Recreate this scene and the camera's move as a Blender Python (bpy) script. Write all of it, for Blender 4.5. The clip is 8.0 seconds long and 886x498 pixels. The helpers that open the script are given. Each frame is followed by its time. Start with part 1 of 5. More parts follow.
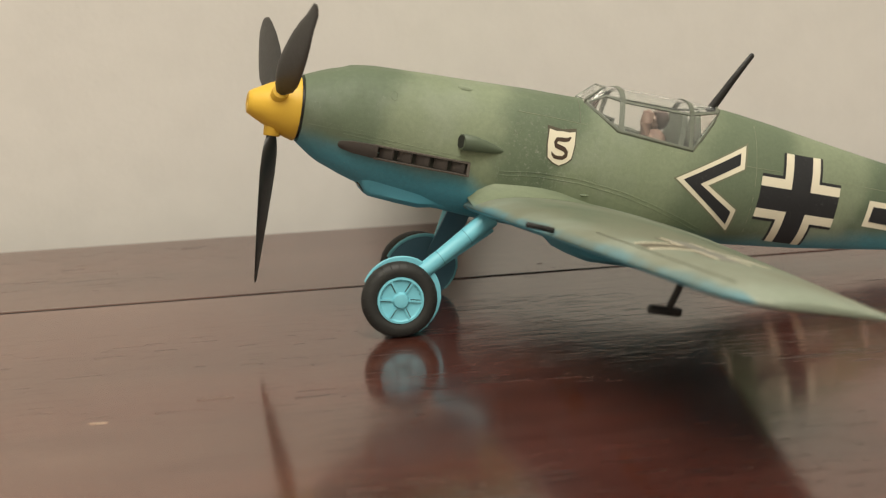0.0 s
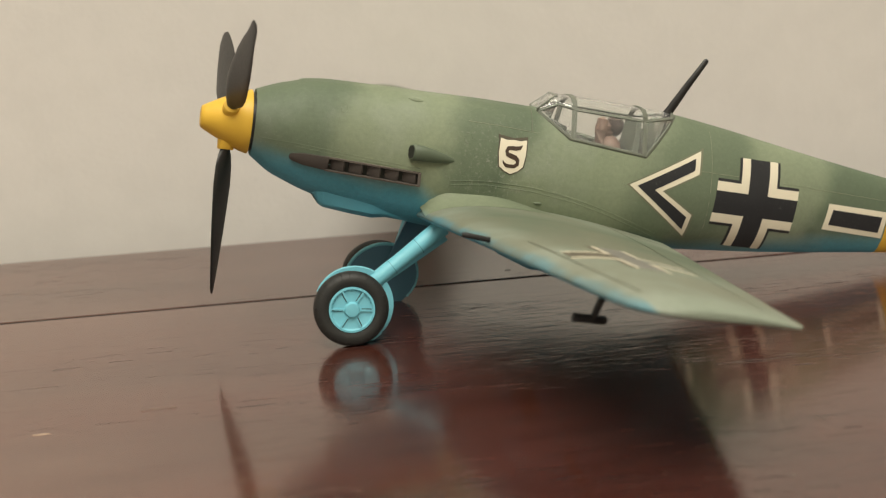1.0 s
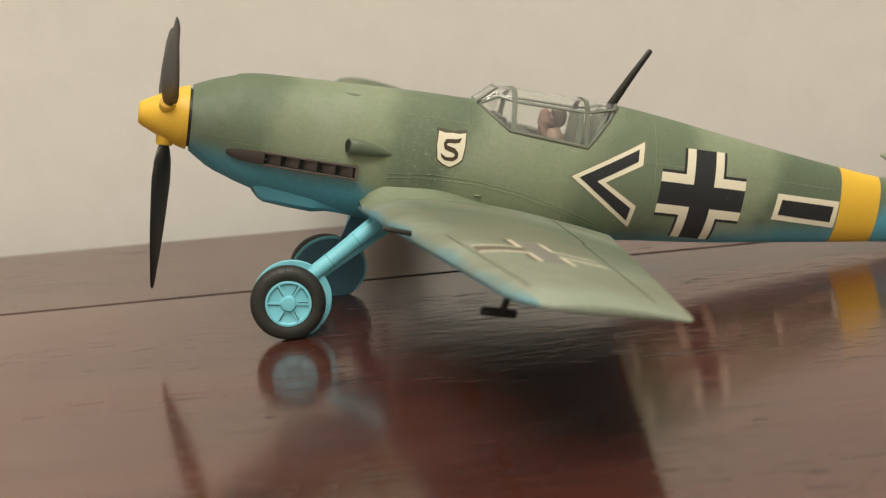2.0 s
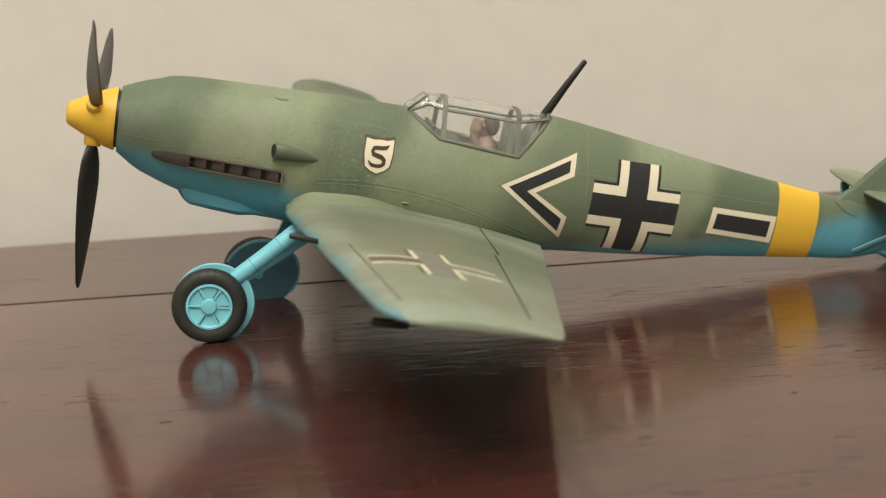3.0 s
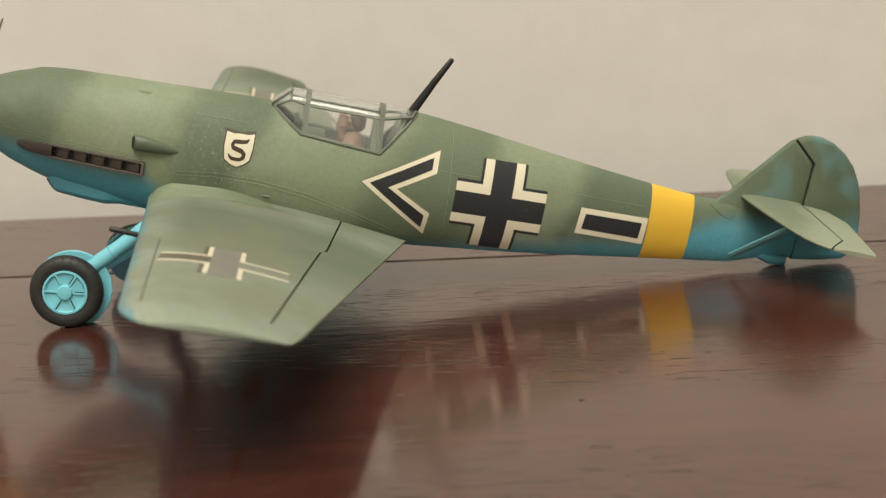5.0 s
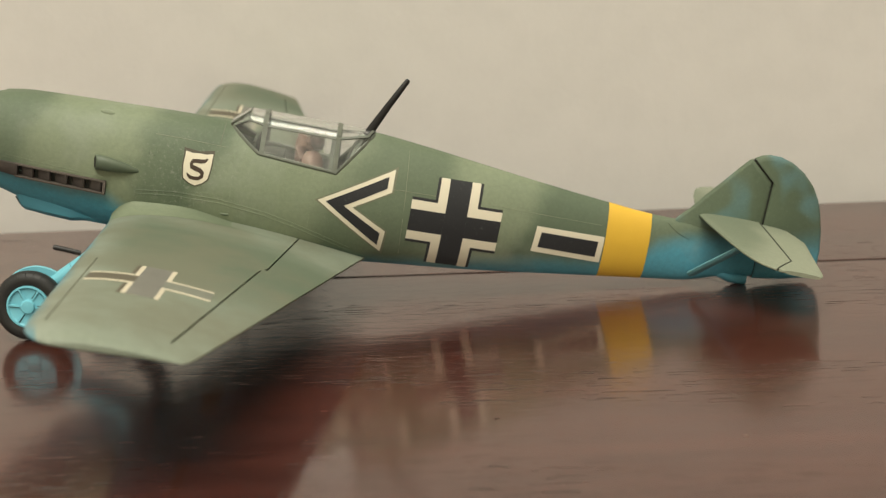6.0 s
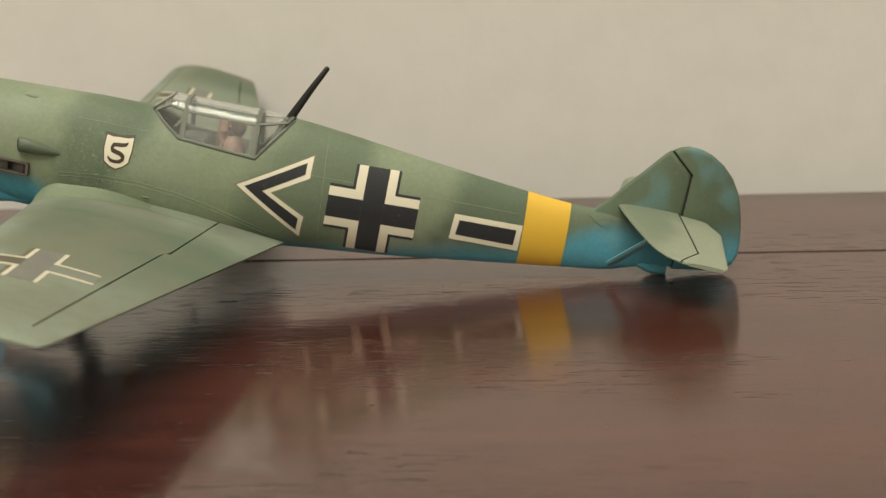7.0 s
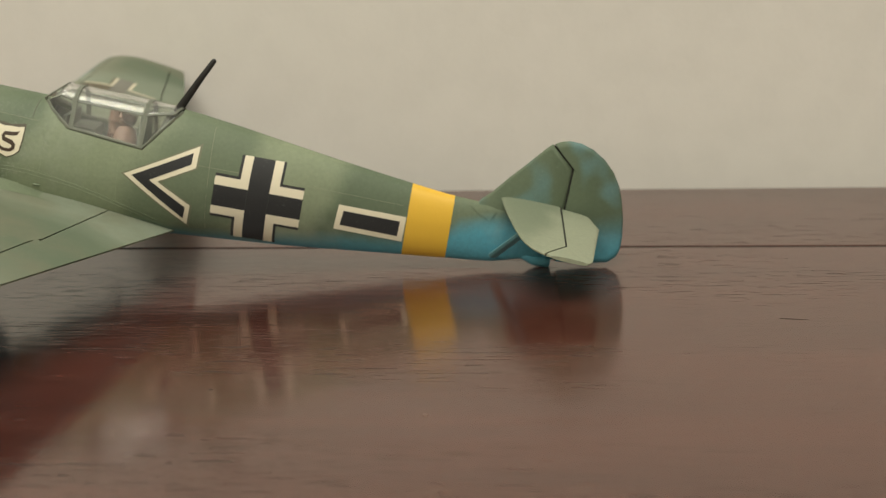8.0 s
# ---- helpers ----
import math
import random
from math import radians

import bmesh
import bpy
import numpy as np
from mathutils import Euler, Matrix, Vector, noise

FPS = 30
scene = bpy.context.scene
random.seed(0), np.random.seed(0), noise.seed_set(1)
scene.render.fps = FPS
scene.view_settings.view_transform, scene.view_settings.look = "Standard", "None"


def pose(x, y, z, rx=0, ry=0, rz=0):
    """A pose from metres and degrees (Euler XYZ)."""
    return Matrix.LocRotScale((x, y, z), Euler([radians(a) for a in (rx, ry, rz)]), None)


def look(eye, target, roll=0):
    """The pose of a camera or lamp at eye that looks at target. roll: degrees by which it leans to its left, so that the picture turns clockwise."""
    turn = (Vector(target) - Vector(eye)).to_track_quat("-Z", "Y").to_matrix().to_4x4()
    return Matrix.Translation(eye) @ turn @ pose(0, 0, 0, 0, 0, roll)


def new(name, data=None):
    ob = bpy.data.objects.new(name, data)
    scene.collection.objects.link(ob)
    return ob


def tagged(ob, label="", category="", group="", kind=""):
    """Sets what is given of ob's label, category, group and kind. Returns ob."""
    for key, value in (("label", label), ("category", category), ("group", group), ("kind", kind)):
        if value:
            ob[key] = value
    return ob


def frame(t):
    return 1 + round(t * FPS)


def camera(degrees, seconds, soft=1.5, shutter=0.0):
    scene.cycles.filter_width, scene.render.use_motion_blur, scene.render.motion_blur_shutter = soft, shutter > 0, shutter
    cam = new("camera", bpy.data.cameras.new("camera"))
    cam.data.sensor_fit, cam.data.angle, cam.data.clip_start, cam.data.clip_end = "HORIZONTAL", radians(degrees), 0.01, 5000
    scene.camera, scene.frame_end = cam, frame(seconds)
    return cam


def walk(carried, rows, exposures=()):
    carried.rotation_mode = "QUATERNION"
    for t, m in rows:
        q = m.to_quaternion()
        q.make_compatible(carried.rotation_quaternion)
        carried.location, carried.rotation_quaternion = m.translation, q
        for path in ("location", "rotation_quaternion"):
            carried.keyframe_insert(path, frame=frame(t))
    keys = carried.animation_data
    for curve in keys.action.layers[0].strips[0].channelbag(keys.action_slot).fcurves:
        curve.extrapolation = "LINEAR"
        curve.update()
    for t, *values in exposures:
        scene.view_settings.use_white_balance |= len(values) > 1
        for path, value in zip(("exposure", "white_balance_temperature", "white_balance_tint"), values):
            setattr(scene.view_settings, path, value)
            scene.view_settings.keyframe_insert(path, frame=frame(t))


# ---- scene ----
# ---------------------------------------------------------------- camera
cam = camera(36.0, 8.0, soft=1.2)
cam.data.dof.use_dof = True
cam.data.dof.focus_distance = 0.250
cam.data.dof.aperture_fstop = 26.0
PATH = [
    (0.0, (-0.02830, -0.24381, 0.06330), (0.03058, 0.00395, 0.01088), -1.930),
    (0.5, (-0.02021, -0.24656, 0.06385), (0.03521, 0.00196, 0.01126), -2.474),
    (1.0, (-0.01248, -0.25031, 0.06469), (0.03801, -0.00060, 0.01276), -3.059),
    (1.5, (-0.00251, -0.25329, 0.06416), (0.04273, -0.00252, 0.01250), -3.500),
    (1.7, (0.00066, -0.25343, 0.06420), (0.04509, -0.00270, 0.01166), -3.793),
    (2.8, (0.02198, -0.25703, 0.06495), (0.05859, -0.00532, 0.01110), -3.059),
    (3.0, (0.02547, -0.25699, 0.06536), (0.06199, -0.00528, 0.01143), -2.787),
    (3.5, (0.03664, -0.25923, 0.06626), (0.06863, -0.00698, 0.01202), -2.759),
    (4.0, (0.04755, -0.26077, 0.06581), (0.07629, -0.00832, 0.01061), -2.486),
    (4.5, (0.05848, -0.26193, 0.06719), (0.08184, -0.00932, 0.01026), -2.196),
    (4.7, (0.06302, -0.26334, 0.06780), (0.08496, -0.01093, 0.00943), -2.065),
    (5.8, (0.08938, -0.26849, 0.07053), (0.09377, -0.01505, 0.01268), -2.418),
    (6.0, (0.09445, -0.27006, 0.07102), (0.09715, -0.01636, 0.01422), -2.466),
    (6.5, (0.10745, -0.27181, 0.07194), (0.10474, -0.01840, 0.01386), -2.080),
    (7.0, (0.12096, -0.27272, 0.07261), (0.11408, -0.02000, 0.01189), -1.966),
    (7.5, (0.13783, -0.27295, 0.07285), (0.12860, -0.02039, 0.01181), -1.975),
    (8.0, (0.15332, -0.27655, 0.07271), (0.13865, -0.02450, 0.01060), -1.619),
]
walk(cam, [(t, look(eye, target, roll)) for t, eye, target, roll in PATH], [(0.0, 0.0, 6500, 10), (1.5, 0.01, 6500, 10), (4.5, 0.08, 6500, 9), (6.0, 0.02, 6500, 7.5), (8.0, -0.12, 6500, 6.5)])

# ---------------------------------------------------------------- light
world = bpy.data.worlds.new("room_dark")
world.use_nodes = True
world.node_tree.nodes["Background"].inputs[0].default_value = (1.0, 0.9, 0.75, 1)
world.node_tree.nodes["Background"].inputs[1].default_value = 0.02
scene.world = world
scene.view_settings.exposure = 0.0


def area_lamp(name, eye, target, size, power, colour):
    data = bpy.data.lights.new(name, "AREA")
    data.shape, data.size, data.energy, data.color = "DISK", size, power, colour
    ob = new(name, data)
    ob.matrix_world = look(eye, target)
    return ob


area_lamp("ceiling_lamp", (-0.10, -0.95, 1.52), (-0.08, -0.94, 0.0), 1.5, 50.0, (1.0, 0.955, 0.84))

# ---------------------------------------------------------------- materials
MM = 0.001


class Nodes:
    """Small helper to wire a node material."""

    def __init__(self, name):
        self.mat = bpy.data.materials.new(name)
        self.mat.use_nodes = True
        self.tree = self.mat.node_tree
        self.bsdf = self.tree.nodes["Principled BSDF"]

    def node(self, kind, **values):
        n = self.tree.nodes.new(kind)
        for key, value in values.items():
            setattr(n, key, value)
        return n

    def link(self, a, b):
        self.tree.links.new(a, b)

    def put(self, socket, value):
        if isinstance(value, bpy.types.NodeSocket):
            self.link(value, socket)
        else:
            socket.default_value = value

    def math(self, op, a, b=0.0, c=0.0, clamp=False):
        n = self.node("ShaderNodeMath", operation=op, use_clamp=clamp)
        for socket, value in zip(n.inputs, (a, b, c)):
            self.put(socket, value)
        return n.outputs[0]

    def coords(self, scale=(1000.0, 1000.0, 1000.0), rotation=(0, 0, 0)):
        tc = self.node("ShaderNodeTexCoord")
        mp = self.node("ShaderNodeMapping")
        mp.inputs["Scale"].default_value = scale
        mp.inputs["Rotation"].default_value = rotation
        self.link(tc.outputs["Object"], mp.inputs[0])
        return mp.outputs[0]

    def noise(self, vector, scale, detail=4.0, rough=0.55):
        n = self.node("ShaderNodeTexNoise")
        self.link(vector, n.inputs["Vector"])
        n.inputs["Scale"].default_value = scale
        n.inputs["Detail"].default_value = detail
        n.inputs["Roughness"].default_value = rough
        return n.outputs["Fac"]

    def ramp(self, fac, stops, interpolation="LINEAR"):
        n = self.node("ShaderNodeValToRGB")
        n.color_ramp.interpolation = interpolation
        els = n.color_ramp.elements
        while len(els) < len(stops):
            els.new(0.5)
        for el, (p, col) in zip(els, stops):
            el.position = p
            el.color = (col, col, col, 1) if isinstance(col, (int, float)) else (*col, 1)
        self.put(n.inputs[0], fac)
        return n.outputs[0]

    def mix(self, fac, a, b, blend="MIX"):
        n = self.node("ShaderNodeMix", data_type="RGBA", blend_type=blend)
        self.put(n.inputs[0], fac)
        for socket, value in ((n.inputs[6], a), (n.inputs[7], b)):
            self.put(socket, (*value, 1) if isinstance(value, tuple) else value)
        return n.outputs[2]

    def bump(self, height, strength, distance):
        n = self.node("ShaderNodeBump")
        n.inputs["Strength"].default_value = strength
        n.inputs["Distance"].default_value = distance
        self.link(height, n.inputs["Height"])
        self.link(n.outputs[0], self.bsdf.inputs["Normal"])

    def finish(self, colour, roughness, metallic=0.0, specular=0.5):
        self.put(self.bsdf.inputs["Base Color"], (*colour, 1) if isinstance(colour, tuple) else colour)
        self.put(self.bsdf.inputs["Roughness"], roughness)
        self.bsdf.inputs["Metallic"].default_value = metallic
        self.bsdf.inputs["Specular IOR Level"].default_value = specular
        return self.mat


def painted(name, colour, rough=0.5, wear=0.25, fleck=None, grain=0.35, specular=0.4, scuff=(0.62, 0.8, 0.35)):
    """Brush-painted plastic: slight streaks, specks and relief."""
    m = Nodes(name)
    v = m.coords()
    big = m.noise(v, 0.16, 3.0)
    small = m.noise(v, 1.7, 5.0, 0.65)
    col = m.mix(m.math("MULTIPLY", big, wear), colour, tuple(c * 0.62 for c in colour))
    col = m.mix(m.ramp(small, [(0.0, 0.0), (scuff[0], 0.0), (scuff[1], scuff[2])]), col, fleck or tuple(min(1, c * 1.5 + 0.03) for c in colour))
    m.bump(m.math("ADD", m.math("MULTIPLY", big, 0.6), m.math("MULTIPLY", small, 0.4)), grain, 0.0002)
    return m.finish(col, m.math("MULTIPLY_ADD", small, 0.2, rough - 0.1), 0.0, specular)


GREEN_LIGHT, GREEN_DARK, BLUE = (0.238, 0.276, 0.179), (0.095, 0.127, 0.081), (0.095, 0.330, 0.430)


def camouflage(name, low, high, stops, slant=(0.0, 0.0), blue=None, mottle=0.0, span=(-12.0, 180.0), ragged=6.0, pale=None, dusty=False, fade=0.32, nose=False, crown=False):
    """Two sprayed greens in soft bands along x (slanted by y and z), pale blue below the height `blue` gives along x."""
    m = Nodes(name)
    v = m.coords()
    xyz = m.node("ShaderNodeSeparateXYZ")
    m.link(v, xyz.inputs[0])
    x, y, z = xyz.outputs
    soft = m.noise(v, 0.085, 3.0)
    fine = m.noise(v, 1.3, 5.0, 0.65)
    speck = m.noise(v, 4.5, 3.0, 0.6)
    s = m.math("ADD", x, m.math("ADD", m.math("MULTIPLY", m.math("ABSOLUTE", y), slant[0]), m.math("MULTIPLY", z, slant[1])))
    s = m.math("MULTIPLY_ADD", m.math("SUBTRACT", soft, 0.5), ragged * 2, s)
    s = m.math("DIVIDE", m.math("SUBTRACT", s, low), high - low)
    band = m.ramp(s, [((p - low) / (high - low), value) for p, value in stops], "EASE")
    if crown:
        # the upper cowling keeps more of the dark green
        high_up = m.ramp(m.math("MULTIPLY_ADD", m.math("MULTIPLY_ADD", m.math("SUBTRACT", soft, 0.5), 6.0, z), 0.1, 0.0), [(0.05, 0.0), (0.75, 1.0)], "EASE")
        ahead = m.ramp(m.math("DIVIDE", x, 60.0), [(0.55, 1.0), (0.85, 0.0)], "EASE")
        band = m.math("MULTIPLY", band, m.math("MULTIPLY_ADD", m.math("MULTIPLY", high_up, ahead), -0.12, 1.0))
    col = m.mix(band, GREEN_DARK, pale or GREEN_LIGHT)
    if mottle:
        spots = m.ramp(m.noise(v, 0.12, 1.0), [(0.5, 0.0), (0.68, mottle)], "EASE")
        col = m.mix(spots, col, (0.12, 0.21, 0.205))
    if blue:
        h = m.ramp(m.math("DIVIDE", m.math("SUBTRACT", x, span[0]), span[1] - span[0]), [((p - span[0]) / (span[1] - span[0]), (c + 25.0) / 50.0) for p, c in blue])
        edge = m.math("MULTIPLY_ADD", h, 50.0, -25.0)
        d = m.math("SUBTRACT", m.math("MULTIPLY_ADD", m.math("SUBTRACT", soft, 0.5), 3.0, edge), z)
        col = m.mix(m.ramp(m.math("MULTIPLY_ADD", d, fade, 0.5), [(0.0, 0.0), (1.0, 1.0)], "EASE"), col, BLUE)
    if nose:
        # overspray of the blue underside round the wing's leading edge
        w = m.math("ABSOLUTE", y)
        rise = m.math("MULTIPLY", m.math("SUBTRACT", z, m.math("MULTIPLY_ADD", w, 0.1142, -13.84)), 0.7)
        aft = m.math("SUBTRACT", x, m.math("MULTIPLY_ADD", w, 0.066, 31.0))
        rim = m.math("MULTIPLY_ADD", m.math("SUBTRACT", soft, 0.5), 5.0, aft)
        col = m.mix(m.ramp(m.math("DIVIDE", rim, 12.0), [(0.15, 0.6), (0.75, 0.0)], "EASE"), col, (0.285, 0.315, 0.255))
        d = m.math("ADD", rise, m.math("MULTIPLY", m.math("MAXIMUM", m.math("SUBTRACT", aft, 2.0), 0.0), 0.8))
        d = m.math("MULTIPLY_ADD", m.math("SUBTRACT", soft, 0.5), 1.2, d)
        reach = m.ramp(m.math("DIVIDE", w, 100.0), [(0.0, 1.0), (0.22, 0.95), (0.5, 0.85), (0.75, 0.8), (1.0, 0.8)])
        col = m.mix(m.math("MULTIPLY", m.ramp(d, [(0.0, 0.95), (0.35, 0.8), (0.95, 0.0)], "EASE"), reach), col, (0.075, 0.235, 0.30))
    if nose:
        # uneven brown-green staining of the upper surface
        stain = m.ramp(m.noise(v, 0.045, 4.0, 0.6), [(0.38, 0.0), (0.62, 0.7)], "EASE")
        col = m.mix(stain, col, (0.165, 0.165, 0.112))
    col = m.mix(m.ramp(fine, [(0.3, 0.35), (0.7, 0.0)]), col, m.mix(0.55, col, (0.03, 0.035, 0.025)))
    col = m.mix(m.ramp(speck, [(0.66, 0.0), (0.78, 0.45)]), col, (0.42, 0.44, 0.36))
    if dusty:
        # pale bloom of old varnish in soft drifts
        bloom_sheen = m.ramp(m.noise(v, 0.055, 4.0, 0.6), [(0.54, 0.0), (0.74, 0.28)], "EASE")
        col = m.mix(bloom_sheen, col, (0.30, 0.33, 0.275))
        # greyish glue and dust round the shield and the wing root
        d = m.math("SQRT", m.math("ADD", m.math("POWER", m.math("SUBTRACT", x, 46.0), 2.0), m.math("MULTIPLY", m.math("POWER", m.math("ADD", z, 2.5), 2.0), 1.6)))
        near = m.ramp(m.math("DIVIDE", d, 24.0), [(0.1, 1.0), (0.7, 0.08)], "EASE")
        blotch = m.ramp(m.noise(v, 1.4, 6.0, 0.75), [(0.54, 0.0), (0.70, 0.75)])
        col = m.mix(m.math("MULTIPLY", near, blotch), col, (0.30, 0.31, 0.26))
    m.bump(m.math("ADD", m.math("MULTIPLY", fine, 0.5), m.math("MULTIPLY", speck, 0.3)), 0.35, 0.00018)
    return m.finish(col, m.math("MULTIPLY_ADD", fine, 0.22, 0.48), 0.0, 0.28)


FUSELAGE_BLUE = [(-12, -4.5), (0, -4.6), (7, -5.2), (30, -8.0), (40, -12.5), (80, -14.8), (100, -12.8), (112, -11.2), (128, -9.6), (136, -6.8), (140, -3.4), (145, -1.6), (156, -1.0), (165, 0.5), (180, 1.0)]
MAT_FUSELAGE = camouflage("fuselage_camouflage", -10, 182, [(-10, 0.2), (12, 0.2), (19, 0.9), (33, 1.0), (39, 0.25), (47, 0.12), (54, 0.85), (71, 0.9), (80, 0.3), (92, 0.25), (101, 0.92), (110, 0.8), (117, 0.08), (130, 0.1), (141, 0.3), (150, 0.1), (180, 0.1)], (0.0, -0.32), FUSELAGE_BLUE, dusty=True, fade=0.2, crown=True)
MAT_FIN = camouflage("fin_camouflage", 140, 182, [(140, 0.25), (150, 0.10), (182, 0.0)], (0.0, 0.0), [(-12, -1.5), (140, -1.5), (156, -1.5), (164, -1.0), (172, 1.0), (180, 3.0)], 0.75)
MAT_RUDDER = camouflage("rudder_camouflage", 140, 182, [(140, 0.1), (160, 0.12), (166, 0.0), (182, 0.1)], (0.0, 0.0), [(-12, -3.0), (160, -3.5), (166, -2.5), (173, 0.0), (180, 3.0)], 0.95, fade=0.085)
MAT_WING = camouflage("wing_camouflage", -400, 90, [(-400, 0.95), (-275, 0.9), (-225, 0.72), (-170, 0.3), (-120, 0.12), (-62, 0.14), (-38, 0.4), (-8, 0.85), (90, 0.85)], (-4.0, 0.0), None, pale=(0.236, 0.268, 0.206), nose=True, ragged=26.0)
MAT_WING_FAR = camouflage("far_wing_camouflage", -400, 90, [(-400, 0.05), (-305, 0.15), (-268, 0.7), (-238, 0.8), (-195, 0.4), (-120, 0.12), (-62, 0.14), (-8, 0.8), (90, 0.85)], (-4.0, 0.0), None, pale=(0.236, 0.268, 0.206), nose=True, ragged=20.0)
MAT_STAB = camouflage("tailplane_camouflage", 130, 190, [(130, 0.5), (150, 0.35), (158, 0.38), (166, 0.8), (190, 0.95)], (0.35, 0.0), None, 0.0, pale=(0.315, 0.335, 0.245))
MAT_FILLET = camouflage("fillet_camouflage", 20, 90, [(20, 0.95), (42, 0.9), (50, 0.6), (58, 0.5), (70, 0.85), (90, 0.6)], (0.0, 0.0), [(-12, -30), (30, -12.6), (45, -14.5), (180, -30)], pale=(0.212, 0.245, 0.160))
MAT_BLUE = painted("pale_blue_paint", BLUE, 0.45, 0.3)
MAT_GEAR = painted("bright_blue_paint", (0.185, 0.53, 0.63), 0.42, 0.3, (0.35, 0.62, 0.66))
MAT_GROOVE = painted("blue_groove_dirt", (0.065, 0.24, 0.30), 0.6, 0.3)
MAT_STRUT = painted("strut_paint", (0.135, 0.33, 0.37), 0.45, 0.4)
MAT_YELLOW = painted("yellow_paint", (0.70, 0.425, 0.045), 0.45, 0.2, (0.85, 0.55, 0.08))
MAT_BLACK = painted("matt_black_paint", (0.016, 0.015, 0.014), 0.45, 0.3, (0.06, 0.058, 0.055))
MAT_BLADE = painted("blade_paint", (0.018, 0.017, 0.015), 0.42, 0.3, (0.07, 0.066, 0.058), 0.35, 0.6)
MAT_DECAL_BLACK = painted("black_decal", (0.022, 0.023, 0.025), 0.5, 0.3, (0.16, 0.155, 0.14), scuff=(0.60, 0.80, 0.4))
MAT_DECAL_CREAM = painted("cream_decal", (0.71, 0.65, 0.505), 0.5, 0.18, (0.55, 0.46, 0.30))
MAT_DECAL_GREY = painted("faded_grey_decal", (0.180, 0.176, 0.150), 0.5, 0.7, (0.36, 0.36, 0.30))
MAT_DECAL_FADED = painted("faded_cream_decal", (0.63, 0.57, 0.43), 0.5, 0.6, (0.36, 0.35, 0.26))
MAT_DECAL_OLIVE = painted("olive_stained_decal", (0.105, 0.092, 0.060), 0.5, 0.6, (0.22, 0.20, 0.14))
MAT_DECAL_WORN = painted("worn_green_decal", (0.20, 0.21, 0.165), 0.5, 0.7, (0.34, 0.34, 0.27))
MAT_INTAKE = painted("intake_green_paint", (0.105, 0.132, 0.088), 0.5, 0.5, (0.26, 0.28, 0.20))
MAT_HALO = painted("glue_stained_green", (0.170, 0.176, 0.116), 0.45, 0.5, (0.26, 0.25, 0.18))
# darker copy of the gear blue, with the far covers' shade in it
MAT_GEAR_SHADED = painted("shaded_gear_blue", (0.092, 0.205, 0.285), 0.5, 0.4)
MAT_LETTER = painted("dark_brown_decal", (0.055, 0.035, 0.022), 0.5, 0.2)
MAT_SEAM = painted("dark_seam", (0.022, 0.024, 0.018), 0.7, 0.2)
MAT_RIM = painted("dark_olive_rim", (0.085, 0.075, 0.050), 0.5, 0.4)
MAT_SLAT = painted("slat_seam_paint", (0.15, 0.16, 0.115), 0.5, 0.4)
MAT_RIDGE = painted("raised_seam_paint", (0.225, 0.245, 0.165), 0.5, 0.3)
MAT_RUBBER = painted("worn_rubber", (0.022, 0.022, 0.020), 0.55, 0.4, (0.075, 0.07, 0.06), 0.5)
MAT_EXHAUST = painted("sooty_exhaust_paint", (0.062, 0.051, 0.044), 0.55, 0.5, (0.17, 0.145, 0.12))
MAT_RAIL = painted("worn_rail_paint", (0.108, 0.090, 0.076), 0.5, 0.5, (0.27, 0.24, 0.20))
MAT_COCKPIT = painted("cockpit_grey_green", (0.038, 0.044, 0.032), 0.6, 0.3)
MAT_PLATE = painted("grey_green_plate_paint", (0.115, 0.128, 0.100), 0.5, 0.4)
MAT_FIGURE = painted("brown_figure_paint", (0.165, 0.098, 0.072), 0.55, 0.6, (0.36, 0.24, 0.17))
MAT_FIGURE_CAP = painted("dark_cap_paint", (0.06, 0.04, 0.035), 0.5, 0.3)


def glass_material():
    m = Nodes("scuffed_clear_plastic")
    v = m.coords()
    m.bsdf.inputs["Transmission Weight"].default_value = 0.975
    m.bsdf.inputs["IOR"].default_value = 1.43
    m.bump(m.noise(v, 0.3, 2.0), 0.12, 0.0002)
    return m.finish((0.96, 0.97, 0.95), m.math("MULTIPLY_ADD", m.noise(v, 1.1, 4.0), 0.08, 0.02), 0.0, 0.5)


MAT_GLASS = glass_material()


